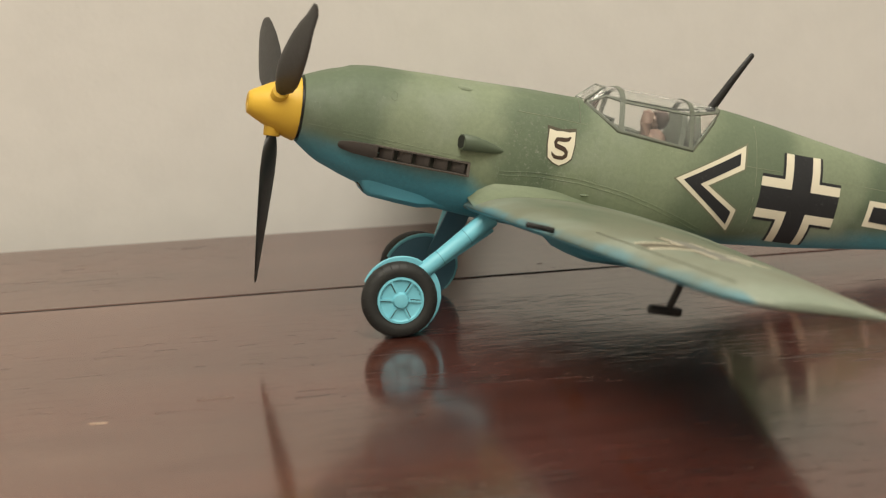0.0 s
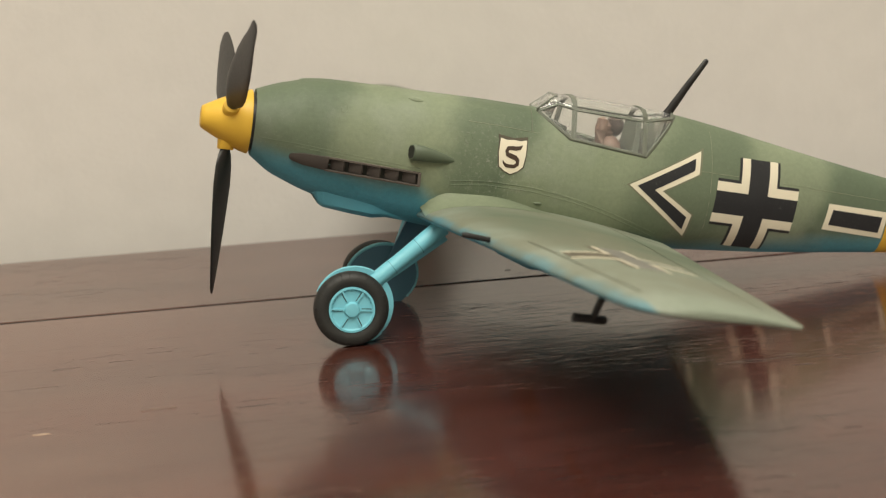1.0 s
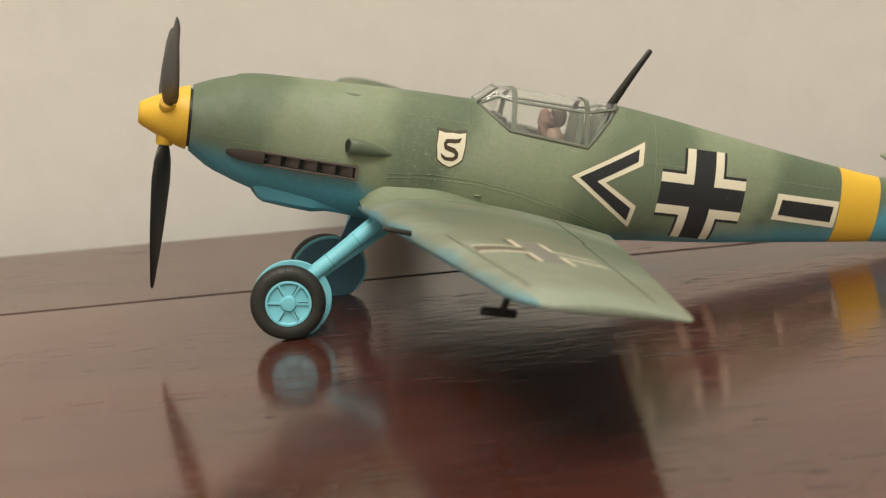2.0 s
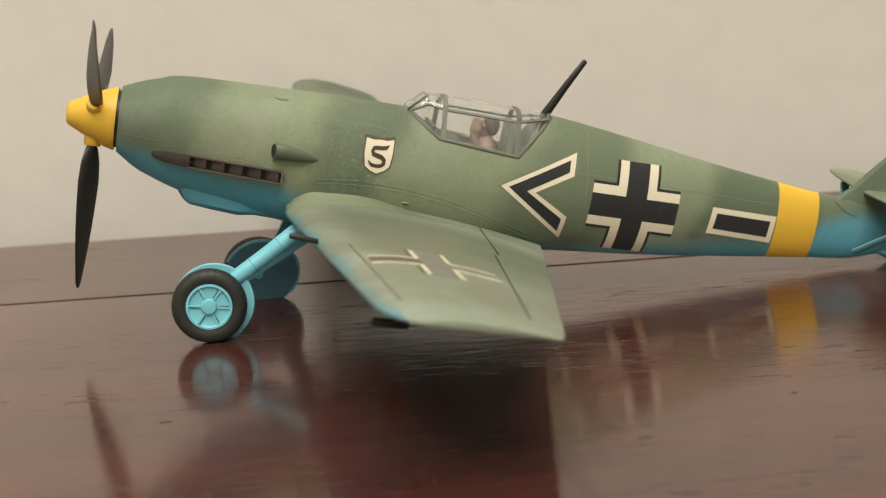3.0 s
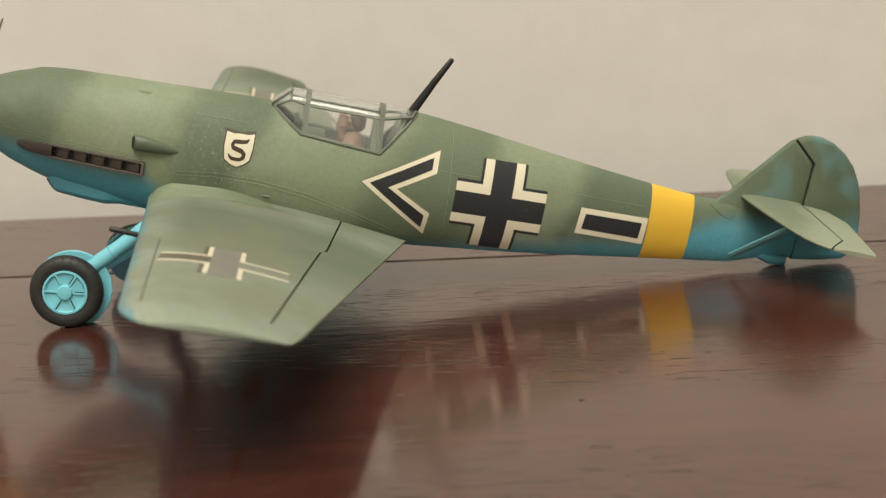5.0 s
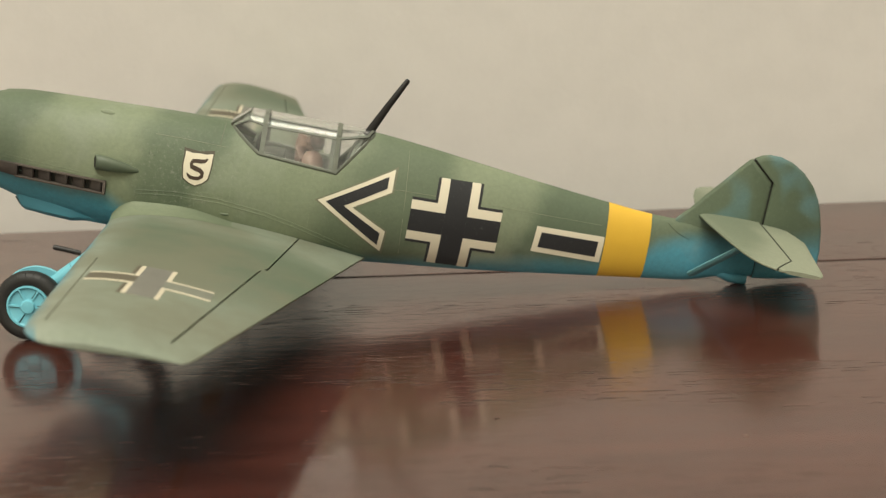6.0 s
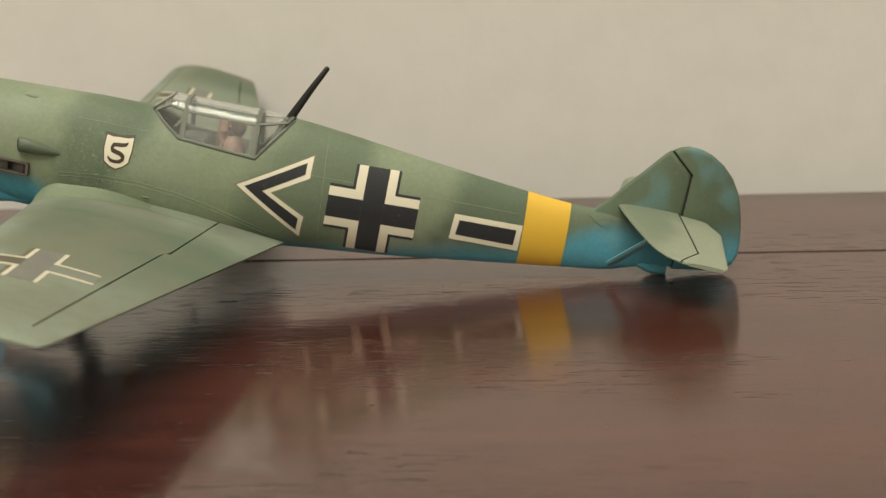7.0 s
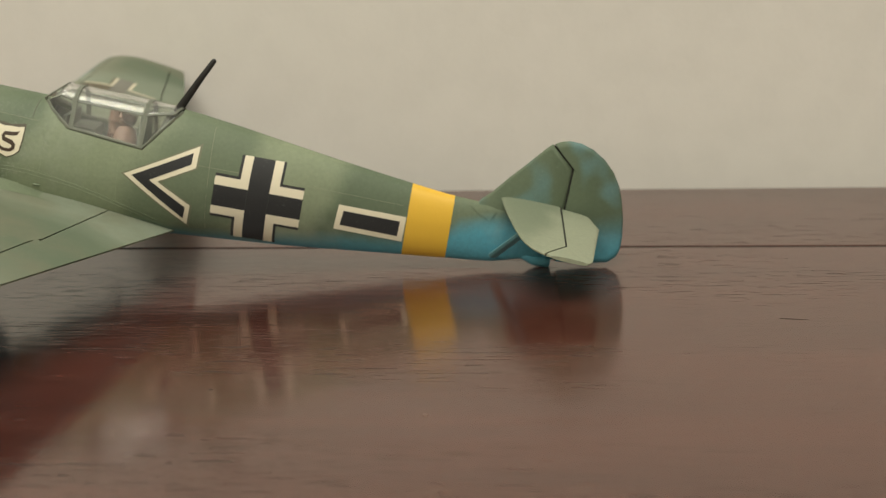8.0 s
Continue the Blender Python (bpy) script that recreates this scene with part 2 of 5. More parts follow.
def wood_material():
    """Dark red-brown varnished wood, grain along x, open pores."""
    m = Nodes("varnished_mahogany")
    tc = m.node("ShaderNodeTexCoord")
    info = m.node("ShaderNodeObjectInfo")
    shift = m.node("ShaderNodeVectorMath", operation="SCALE")
    shift.inputs[0].default_value = (3.1, 1.7, 0.0)
    m.link(info.outputs["Random"], shift.inputs[3])
    base = m.node("ShaderNodeVectorMath", operation="ADD")
    m.link(tc.outputs["Object"], base.inputs[0])
    m.link(shift.outputs[0], base.inputs[1])

    def stretched(sx, sy):
        mp = m.node("ShaderNodeMapping")
        mp.inputs["Scale"].default_value = (sx, sy, sy)
        m.link(base.outputs[0], mp.inputs[0])
        return mp.outputs[0]

    figure = m.noise(stretched(4.0, 34.0), 1.0, 5.0, 0.6)
    streak = m.noise(stretched(24.0, 420.0), 1.0, 4.0, 0.65)
    dash = m.noise(stretched(115.0, 1300.0), 1.0, 2.0, 0.5)
    pore = m.noise(stretched(420.0, 3000.0), 1.0, 1.0, 0.5)
    cloud = m.noise(stretched(9.0, 45.0), 1.0, 4.0, 0.6)
    smear = m.noise(stretched(22.0, 60.0), 1.0, 5.0, 0.7)
    col = m.mix(m.ramp(figure, [(0.28, 0.0), (0.72, 1.0)], "EASE"), (0.041, 0.0106, 0.0070), (0.084, 0.0232, 0.0150))
    col = m.mix(m.ramp(streak, [(0.34, 0.55), (0.55, 0.0)]), col, (0.030, 0.009, 0.007))
    open_grain = m.ramp(cloud, [(0.42, 0.08), (0.60, 1.0)])
    cuts = m.math("MULTIPLY", m.ramp(dash, [(0.33, 1.0), (0.43, 0.0)]), open_grain)
    pores = m.math("MAXIMUM", cuts, m.math("MULTIPLY", m.ramp(pore, [(0.27, 0.8), (0.36, 0.0)]), open_grain))
    col = m.mix(m.math("MULTIPLY", pores, 0.9), col, (0.010, 0.005, 0.004))
    # pale dashes in the colour, glints of grain that catches light
    fibre = m.noise(stretched(190.0, 1900.0), 1.0, 2.0, 0.5)
    glints = m.math("MULTIPLY", m.ramp(fibre, [(0.63, 0.0), (0.74, 0.55)]), m.ramp(smear, [(0.40, 0.15), (0.62, 1.0)]))
    col = m.mix(glints, col, (0.20, 0.085, 0.060))
    # lighter brown towards one end of the table, uneven at its edge
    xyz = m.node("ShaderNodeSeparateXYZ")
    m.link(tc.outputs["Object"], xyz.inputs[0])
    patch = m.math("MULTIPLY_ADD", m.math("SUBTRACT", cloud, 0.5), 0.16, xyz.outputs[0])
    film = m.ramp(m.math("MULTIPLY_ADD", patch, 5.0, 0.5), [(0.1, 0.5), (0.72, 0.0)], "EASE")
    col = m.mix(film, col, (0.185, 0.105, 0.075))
    # the grain stands in stronger relief over one worn patch
    far = m.math("ADD", m.math("POWER", m.math("DIVIDE", m.math("SUBTRACT", xyz.outputs[0], 0.085), 0.088), 2.0), m.math("POWER", m.math("DIVIDE", m.math("ADD", xyz.outputs[1], 0.024), 0.056), 2.0))
    worn = m.ramp(m.math("MULTIPLY_ADD", m.math("SUBTRACT", cloud, 0.5), 0.8, far), [(0.4, 1.0), (1.0, 0.25)], "EASE")
    # reflectivity raised here to brighten the wall's mirror image under the aircraft
    bloom_sheen = m.ramp(m.math("MULTIPLY_ADD", m.math("SUBTRACT", cloud, 0.5), 0.5, far), [(0.3, 1.0), (1.0, 0.0)], "EASE")
    # less glossy, rougher and slightly browner towards the other end
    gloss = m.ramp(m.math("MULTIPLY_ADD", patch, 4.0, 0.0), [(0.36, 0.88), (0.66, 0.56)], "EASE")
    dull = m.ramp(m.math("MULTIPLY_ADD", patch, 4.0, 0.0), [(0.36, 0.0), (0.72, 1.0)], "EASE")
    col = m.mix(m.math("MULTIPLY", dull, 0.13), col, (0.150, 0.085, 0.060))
    wave = m.noise(stretched(95.0, 330.0), 1.0, 2.0, 0.5)
    relief = m.math("ADD", m.math("MULTIPLY", wave, 1.2), m.math("ADD", m.math("MULTIPLY", dash, 0.35), m.math("MULTIPLY", pore, 0.2)))
    swell = m.math("MULTIPLY_ADD", relief, worn, m.math("MULTIPLY", streak, 0.22))
    m.bump(m.math("SUBTRACT", swell, m.math("MULTIPLY", m.math("MULTIPLY", pores, worn), 0.9)), 0.62, 0.000065)
    rough = m.math("ADD", m.math("MULTIPLY_ADD", smear, 0.09, 0.082), m.math("MULTIPLY", pores, 0.22))
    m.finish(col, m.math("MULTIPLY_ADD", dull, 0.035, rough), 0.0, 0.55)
    m.link(m.math("MULTIPLY_ADD", pores, -0.4, m.math("MULTIPLY_ADD", bloom_sheen, 0.15, gloss)), m.bsdf.inputs["Specular IOR Level"])
    m.bsdf.inputs["IOR"].default_value = 1.66
    # the brushed varnish smears reflections across the grain
    across = m.node("ShaderNodeCombineXYZ")
    across.inputs[0].default_value, across.inputs[1].default_value = 0.044, 0.999
    m.bsdf.inputs["Anisotropic"].default_value = 0.5
    m.link(across.outputs[0], m.bsdf.inputs["Tangent"])
    return m.mat


MAT_WOOD = wood_material()


def plaster(name, colour, relief=0.35):
    m = Nodes(name)
    v = m.coords()
    big = m.noise(v, 0.010, 4.0)
    mid = m.noise(v, 0.09, 4.0, 0.6)
    tiny = m.noise(v, 0.7, 4.0, 0.6)
    col = m.mix(m.math("MULTIPLY", big, 0.35), colour, tuple(c * 0.90 for c in colour))
    col = m.mix(m.ramp(mid, [(0.35, 0.34), (0.62, 0.0)]), col, tuple(c * 0.88 for c in colour))
    m.bump(m.math("ADD", m.math("MULTIPLY", mid, 0.8), m.math("MULTIPLY", tiny, 0.35)), relief, 0.0008)
    return m.finish(col, 0.75, 0.0, 0.25)


MAT_WALL = plaster("warm_white_plaster", (0.635, 0.602, 0.560), 0.22)
MAT_CEILING = plaster("white_ceiling_paint", (0.80, 0.79, 0.76), 0.15)
MAT_FLOOR = plaster("grey_floor_tile", (0.11, 0.09, 0.075), 0.2)
MAT_ROOM = plaster("cream_wall_paint", (0.74, 0.70, 0.62), 0.2)
MAT_STAIN = painted("dried_droplet", (0.15, 0.095, 0.075), 0.42, 0.5)
MAT_CRUMB = painted("pale_splinter", (0.55, 0.42, 0.30), 0.5, 0.3)
MAT_DUST = painted("pale_dust", (0.26, 0.21, 0.17), 0.8, 0.4)
MAT_DENT = painted("dull_dent", (0.035, 0.018, 0.014), 0.35, 0.3)
MAT_PITH = painted("dark_dent", (0.018, 0.010, 0.008), 0.6, 0.2)

# ---------------------------------------------------------------- mesh helpers


def link_mesh(name, bm, material, parent=None, label="", smooth=40.0, matrix=None):
    bmesh.ops.remove_doubles(bm, verts=bm.verts, dist=1e-7)
    bmesh.ops.recalc_face_normals(bm, faces=bm.faces)
    me = bpy.data.meshes.new(name)
    bm.to_mesh(me)
    bm.free()
    me.polygons.foreach_set("use_smooth", [True] * len(me.polygons))
    me.set_sharp_from_angle(angle=radians(smooth))
    me.materials.append(material)
    ob = new(name, me)
    if parent:
        ob.parent = parent
    if matrix is not None:
        ob.matrix_basis = matrix
    if label:
        tagged(ob, label)
    return ob


def box(bm, x0, x1, y0, y1, z0, z1, bevel=0.0):
    ret = bmesh.ops.create_cube(bm, size=1.0)
    vs = ret["verts"]
    for v in vs:
        v.co = Vector((x0 + (v.co.x + 0.5) * (x1 - x0), y0 + (v.co.y + 0.5) * (y1 - y0), z0 + (v.co.z + 0.5) * (z1 - z0)))
    if bevel:
        es = list({e for v in vs for e in v.link_edges})
        bmesh.ops.bevel(bm, geom=es, offset=bevel, segments=2, affect="EDGES", profile=0.6)


def mm(x, y, z):
    return Vector((x, y, z)) * MM


def rings(bm, loops, close_ends=True, closed=True):
    """Skin a list of equally long point loops."""
    rows = [[bm.verts.new(p) for p in loop] for loop in loops]
    n = len(rows[0])
    for a, b in zip(rows, rows[1:]):
        for i in range(n if closed else n - 1):
            j = (i + 1) % n
            bm.faces.new((a[i], a[j], b[j], b[i]))
    if close_ends:
        for row in (rows[0], rows[-1]):
            bm.faces.new(row)
    return rows


def rod_between(bm, points, radii, n=8, flat=1.0, up=Vector((0, 0, 1))):
    """A tapered tube along a polyline, radii in the same unit; flat squeezes it across."""
    loops = []
    for i, p in enumerate(points):
        a, b = points[max(0, i - 1)], points[min(len(points) - 1, i + 1)]
        d = (b - a).normalized()
        side = d.cross(up)
        if side.length < 1e-4:
            side = d.cross(Vector((0, 1, 0)))
        side.normalize()
        top = side.cross(d)
        r = radii[i] if isinstance(radii, (list, tuple)) else radii
        loops.append([p + side * (r * flat * math.cos(2 * math.pi * k / n)) + top * (r * math.sin(2 * math.pi * k / n)) for k in range(n)])
    rings(bm, loops)


def strip_bar(bm, p, q, width, thick, normal):
    """A flat bar from p to q, lying on a surface with that normal."""
    d = (q - p).normalized()
    s = d.cross(normal).normalized() * (width / 2)
    h = normal.normalized() * (thick / 2)
    loops = [[c + s + h, c - s + h, c - s - h, c + s - h] for c in (p, q)]
    rings(bm, loops)


def revolve(bm, profile, centre, axis, n=40):
    """Profile of (along, radius) turned about an axis."""
    axis = axis.normalized()
    u = axis.orthogonal().normalized()
    w = axis.cross(u)
    loops = [[centre + axis * a + (u * math.cos(2 * math.pi * k / n) + w * math.sin(2 * math.pi * k / n)) * max(r, 1e-6) for k in range(n)] for a, r in profile]
    rings(bm, loops)


def curve_through(xs, ys):
    """A smooth monotone-ish curve through points, as a function."""
    xs, ys = list(xs), list(ys)
    n = len(xs)
    d = [(ys[i + 1] - ys[i]) / (xs[i + 1] - xs[i]) for i in range(n - 1)]
    t = [d[0]] + [0.0 if d[i - 1] * d[i] <= 0 else 2 * d[i - 1] * d[i] / (d[i - 1] + d[i]) for i in range(1, n - 1)] + [d[-1]]

    def f(x):
        x = min(max(x, xs[0]), xs[-1])
        i = min(max(k for k in range(n) if xs[k] <= x), n - 2)
        h = xs[i + 1] - xs[i]
        s = (x - xs[i]) / h
        return (2 * s ** 3 - 3 * s * s + 1) * ys[i] + (s ** 3 - 2 * s * s + s) * h * t[i] + (3 * s * s - 2 * s ** 3) * ys[i + 1] + (s ** 3 - s * s) * h * t[i + 1]

    return f


def sliced_polygon(points, step, lo, hi):
    """A flat polygon in (x, y), cut on a grid so that it can be bent over a surface."""
    bm = bmesh.new()
    bm.faces.new([bm.verts.new((x, y, 0)) for x, y in points])
    for axis in (0, 1):
        k = math.floor(lo[axis] / step) * step
        while k < hi[axis]:
            co, no = [0, 0, 0], [0, 0, 0]
            co[axis], no[axis] = k, 1
            bmesh.ops.bisect_plane(bm, geom=bm.verts[:] + bm.edges[:] + bm.faces[:], plane_co=co, plane_no=no)
            k += step
    bmesh.ops.triangulate(bm, faces=bm.faces)
    return bm


def draped(polygons, mapping, step=0.8, thick=0.06):
    """Polygons laid as a thin film over a surface; mapping(u, v) gives place and normal in mm."""
    out = bmesh.new()
    for points in polygons:
        us, vs = [p[0] for p in points], [p[1] for p in points]
        bm = sliced_polygon(points, step, (min(us), min(vs)), (max(us), max(vs)))
        top, low = {}, {}
        for v in bm.verts:
            place, normal = mapping(v.co.x, v.co.y)
            top[v] = out.verts.new((place + normal * thick) * MM)
            low[v] = out.verts.new((place - normal * 0.02) * MM)
        for f in bm.faces:
            out.faces.new([top[v] for v in f.verts])
        for e in bm.edges:
            if len(e.link_faces) == 1:
                a, b = e.verts
                out.faces.new((top[a], top[b], low[b], low[a]))
        bm.free()
    return out


# ---------------------------------------------------------------- the room
TABLE_TURN = -2.54
GROOVE_AT = (0.0, 0.0261)


def in_table(x, y, z=0.0):
    """Table coordinates (x along the boards, y from the groove to the wall) to the world."""
    a = radians(TABLE_TURN)
    return Vector((GROOVE_AT[0] + x * math.cos(a) - y * math.sin(a), GROOVE_AT[1] + x * math.sin(a) + y * math.cos(a), z))


TABLE_POSE = pose(GROOVE_AT[0], GROOVE_AT[1], 0, 0, 0, TABLE_TURN)


def room_slab(name, label, material, x0, x1, y0, y1, z0, z1):
    bm = bmesh.new()
    box(bm, x0, x1, y0, y1, z0, z1)
    ob = link_mesh(name, bm, material, matrix=TABLE_POSE)
    return tagged(ob, label, name.split("_")[0], kind="structure")


WALL_Y = 0.0815
room_slab("wall_back", "plain warm white plastered wall behind the table", MAT_WALL, -1.9, 2.1, WALL_Y, WALL_Y + 0.12, -0.76, 1.95)
# unseen walls, added pale; the front one stands close to bounce fill light
room_slab("wall_front", "unseen cream wall that bounces fill light", MAT_ROOM, -1.9, 2.1, -2.12, -2.0, -0.76, 1.95)
room_slab("wall_left", "unseen cream wall that bounces fill light", MAT_ROOM, -2.02, -1.9, -2.12, WALL_Y + 0.12, -0.76, 1.95)
room_slab("wall_right", "unseen cream wall that bounces fill light", MAT_ROOM, 2.1, 2.22, -2.12, WALL_Y + 0.12, -0.76, 1.95)
room_slab("floor", "plain grey floor under the table", MAT_FLOOR, -2.02, 2.22, -2.12, WALL_Y + 0.12, -0.86, -0.76)
room_slab("ceiling", "plain white ceiling", MAT_CEILING, -2.02, 2.22, -2.12, WALL_Y + 0.12, 1.95, 2.05)

# ---------------------------------------------------------------- the table
table = tagged(new("wooden_table"), "dark red-brown varnished wooden table with open grain", "table")
table.matrix_basis = TABLE_POSE @ pose(0, 0, -0.76)


def table_board(y0, y1, x0=-0.62, x1=0.82):
    bm = bmesh.new()
    box(bm, x0, x1, y0, y1, 0.76 - 0.022, 0.76, 0.00012)
    return link_mesh("board", bm, MAT_WOOD, table, smooth=1)


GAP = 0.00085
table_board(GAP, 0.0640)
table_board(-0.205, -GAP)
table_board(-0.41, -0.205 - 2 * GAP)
# near-black strip that gives the joint its dark line
bm = bmesh.new()
box(bm, -0.62, 0.82, -GAP * 1.5, GAP * 1.5, 0.75, 0.75978)
link_mesh("groove_strip", bm, MAT_PITH, table, "near-black strip in the joint between the boards")
for lx in (-0.56, 0.76):
    for ly in (-0.37, 0.025):
        bm = bmesh.new()
        box(bm, lx - 0.03, lx + 0.03, ly - 0.03, ly + 0.03, 0.0, 0.735, 0.004)
        link_mesh("leg", bm, MAT_WOOD, table)
bm = bmesh.new()
box(bm, -0.60, 0.80, -0.395, 0.050, 0.66, 0.733, 0.003)
link_mesh("apron", bm, MAT_WOOD, table)

# ---------------------------------------------------------------- the model aircraft
# x runs aft from the propeller, y to its right, z up, in millimetres
AIRCRAFT = pose(0.00401, -0.00093, 0.040, 0, 0, 0.9) @ pose(0, 0, 0, 0, 11.0, 0) @ pose(0, 0, 0, 3.7, 0, 0)
aircraft = tagged(new("model_aircraft"), "green and blue camouflaged plastic model fighter aircraft standing on the table", "model aircraft")
BASE = Vector((0.082, 0.0, 0.0))
aircraft.matrix_basis = Matrix.Translation(BASE)
LOCAL = Matrix.Translation(-BASE) @ AIRCRAFT


def part(name, bm, material, parent=None, label="", smooth=40.0):
    """One mesh under the aircraft, or under one of its parts."""
    if parent is None:
        return link_mesh(name, bm, material, aircraft, label, smooth, LOCAL)
    return link_mesh(name, bm, material, parent, label, smooth)


XS = (0, 4, 7.6, 8.0, 14, 22, 30, 40, 52, 60, 73, 80, 90, 102, 114, 129, 138, 147, 155, 161)
top_of = curve_through(XS, (5.7, 7.25, 8.3, 8.55, 9.05, 9.05, 9.0, 9.0, 8.75, 11.2, 11.0, 10.6, 9.3, 7.35, 5.4, 3.2, 2.05, 1.6, 1.2, 1.0))
bottom_of = curve_through(XS, (-6.4, -9.2, -10.7, -10.9, -12.8, -14.3, -15.6, -16.6, -17.0, -17.0, -16.6, -16.1, -15.5, -14.8, -13.8, -12.4, -11.55, -10.75, -8.8, -8.0))
width_of = curve_through(XS, (5.8, 6.9, 7.6, 7.65, 8.3, 8.7, 8.9, 9.0, 8.7, 8.4, 8.2, 7.9, 7.3, 6.2, 5.0, 3.6, 2.8, 1.9, 1.15, 0.7))
middle_of = curve_through(XS, (-0.4, -1.0, -1.4, -1.5, -2.2, -3.0, -3.8, -4.4, -4.6, -4.6, -4.4, -4.1, -4.2, -4.4, -4.5, -4.5, -4.5, -4.3, -4.0, -3.8))
crown_of = curve_through(XS, (2.0, 2.1, 2.15, 2.15, 2.2, 2.2, 2.2, 2.1, 1.85, 1.65, 1.65, 1.65, 1.7, 1.75, 1.8, 1.85, 1.9, 2.0, 2.0, 2.0))


def skin(x, z):
    """Half width of the fuselage at that station and height."""
    t, b, w, m, n = top_of(x), bottom_of(x), width_of(x), middle_of(x), crown_of(x)
    if z >= m:
        u, k = min(1.0, (z - m) / (t - m)), n
    else:
        u, k = min(1.0, (m - z) / (m - b)), 2.2
    return w * max(0.0, 1 - u ** k) ** (1 / k)


def on_side(x, z, side=-1):
    """A place on the fuselage's flank and the outward normal, in mm."""
    e = 0.15
    p = Vector((x, side * skin(x, z), z))
    px = Vector((x + e, side * skin(x + e, z), z))
    pz = Vector((x, side * skin(x, z + e), z + e))
    n = (px - p).cross(pz - p).normalized()
    if n.y * side < 0:
        n = -n
    return p, n


def sill_of(x):
    """Height of the cockpit's edge."""
    pts = ((52.4, 8.3), (58.4, 4.3), (73.8, 2.7), (80.4, 10.3))
    for (a, za), (b, zb) in zip(pts, pts[1:]):
        if a <= x <= b:
            return za + (zb - za) * (x - a) / (b - a)
    return None


def fuselage_section(x, limit=None):
    t, b, w, m, n = top_of(x), bottom_of(x), width_of(x), middle_of(x), crown_of(x)
    end = math.pi / 2
    if limit is not None and limit < t:
        end = math.asin(min(1.0, ((limit - m) / (t - m)) ** (n / 2)))
    pts = []
    for k in range(13):
        a = -math.pi / 2 + math.pi / 2 * k / 12
        pts.append((w * max(0.0, math.cos(a)) ** (2 / 2.2), m + (m - b) * -abs(math.sin(a)) ** (2 / 2.2)))
    for k in range(1, 17):
        a = end * k / 16
        pts.append((w * max(0.0, math.cos(a)) ** (2 / n), m + (t - m) * math.sin(a) ** (2 / n)))
    return pts


bm = bmesh.new()
stations = sorted({*[i * 1.5 for i in range(0, 108)], 7.6, 8.0, 52.4, 58.4, 73.8, 80.4, 161.0})
stations = [s for s in stations if s <= 161.0]
for side in (-1, 1):
    previous = None
    for x in stations:
        limits = [sill_of(x)]
        if x == 52.4:
            limits = [None, 8.3]
        if x == 80.4:
            limits = [10.3, None]
        for limit in limits:
            row = [bm.verts.new(mm(x, side * y, z)) for y, z in fuselage_section(x, limit)]
            if previous:
                for i in range(len(row) - 1):
                    bm.faces.new((previous[i], previous[i + 1], row[i + 1], row[i]))
            previous = row
bmesh.ops.remove_doubles(bm, verts=bm.verts, dist=2e-6)
front = [e for e in bm.edges if e.is_boundary and all(abs(v.co.x) < 1e-6 for v in e.verts)]
bmesh.ops.edgeloop_fill(bm, edges=front)
rear = [e for e in bm.edges if e.is_boundary and all(v.co.x > 0.1605 for v in e.verts)]
bmesh.ops.edgeloop_fill(bm, edges=rear)
fuselage = part("fuselage", bm, MAT_FUSELAGE, label="mottled green fuselage with pale blue belly")

# yellow band, wrapped right round the tail
bm = bmesh.new()
loops = []
for x in (129.1, 130.8, 132.7, 134.6, 136.6, 138.2):
    half = [(y + 0.07, z) for y, z in fuselage_section(x)]
    half[0], half[-1] = (0, half[0][1] - 0.07), (0, half[-1][1] + 0.07)
    loop = [mm(x, -y, z) for y, z in half] + [mm(x, y, z) for y, z in reversed(half[1:-1])]
    loops.append(loop)
rings(bm, loops, False)
part("yellow_band", bm, MAT_YELLOW, fuselage, "yellow band round the tail")

# flank markings, alike on both sides
CHEVRON = [(71.0, -2.7), (85.4, 4.8), (85.2, 0.5), (77.9, -3.3), (84.9, -7.4), (84.4, -11.9)]
CHEVRON_IN = [(72.6, -2.75), (84.3, 3.35), (84.2, 1.1), (76.2, -3.2), (83.9, -7.9), (83.65, -10.5)]
BAR = [(114.9, -2.6), (128.95, -3.25), (128.75, -8.75), (114.4, -7.9)]
BAR_IN = [(116.0, -3.75), (127.8, -4.35), (127.6, -7.6), (115.6, -6.85)]


def cross_pieces(cx, cy, reach_x, reach_y, core, white, black, turn=0.0):
    """Centre cross, four pale angles and their dark rims, as polygons."""
    ca, sa = math.cos(radians(turn)), math.sin(radians(turn))

    def put(pts):
        return [(cx + x * ca - y * sa, cy + x * sa + y * ca) for x, y in pts]

    core_polys = [put([(-core, -reach_y), (core, -reach_y), (core, reach_y), (-core, reach_y)]),
                  put([(-reach_x, -core), (-core - 0.012, -core), (-core - 0.012, core), (-reach_x, core)]),
                  put([(core + 0.012, -core), (reach_x, -core), (reach_x, core), (core + 0.012, core)])]

    def angles(a, b):
        out = []
        for sx in (-1, 1):
            for sy in (-1, 1):
                out.append(put([(sx * a, sy * reach_y), (sx * b, sy * reach_y), (sx * b, sy * b), (sx * reach_x, sy * b), (sx * reach_x, sy * a), (sx * a, sy * a)]))
        return out

    return core_polys, angles(core, white), angles(white, black)


def flank(side):
    return lambda u, v: on_side(u, v, side)


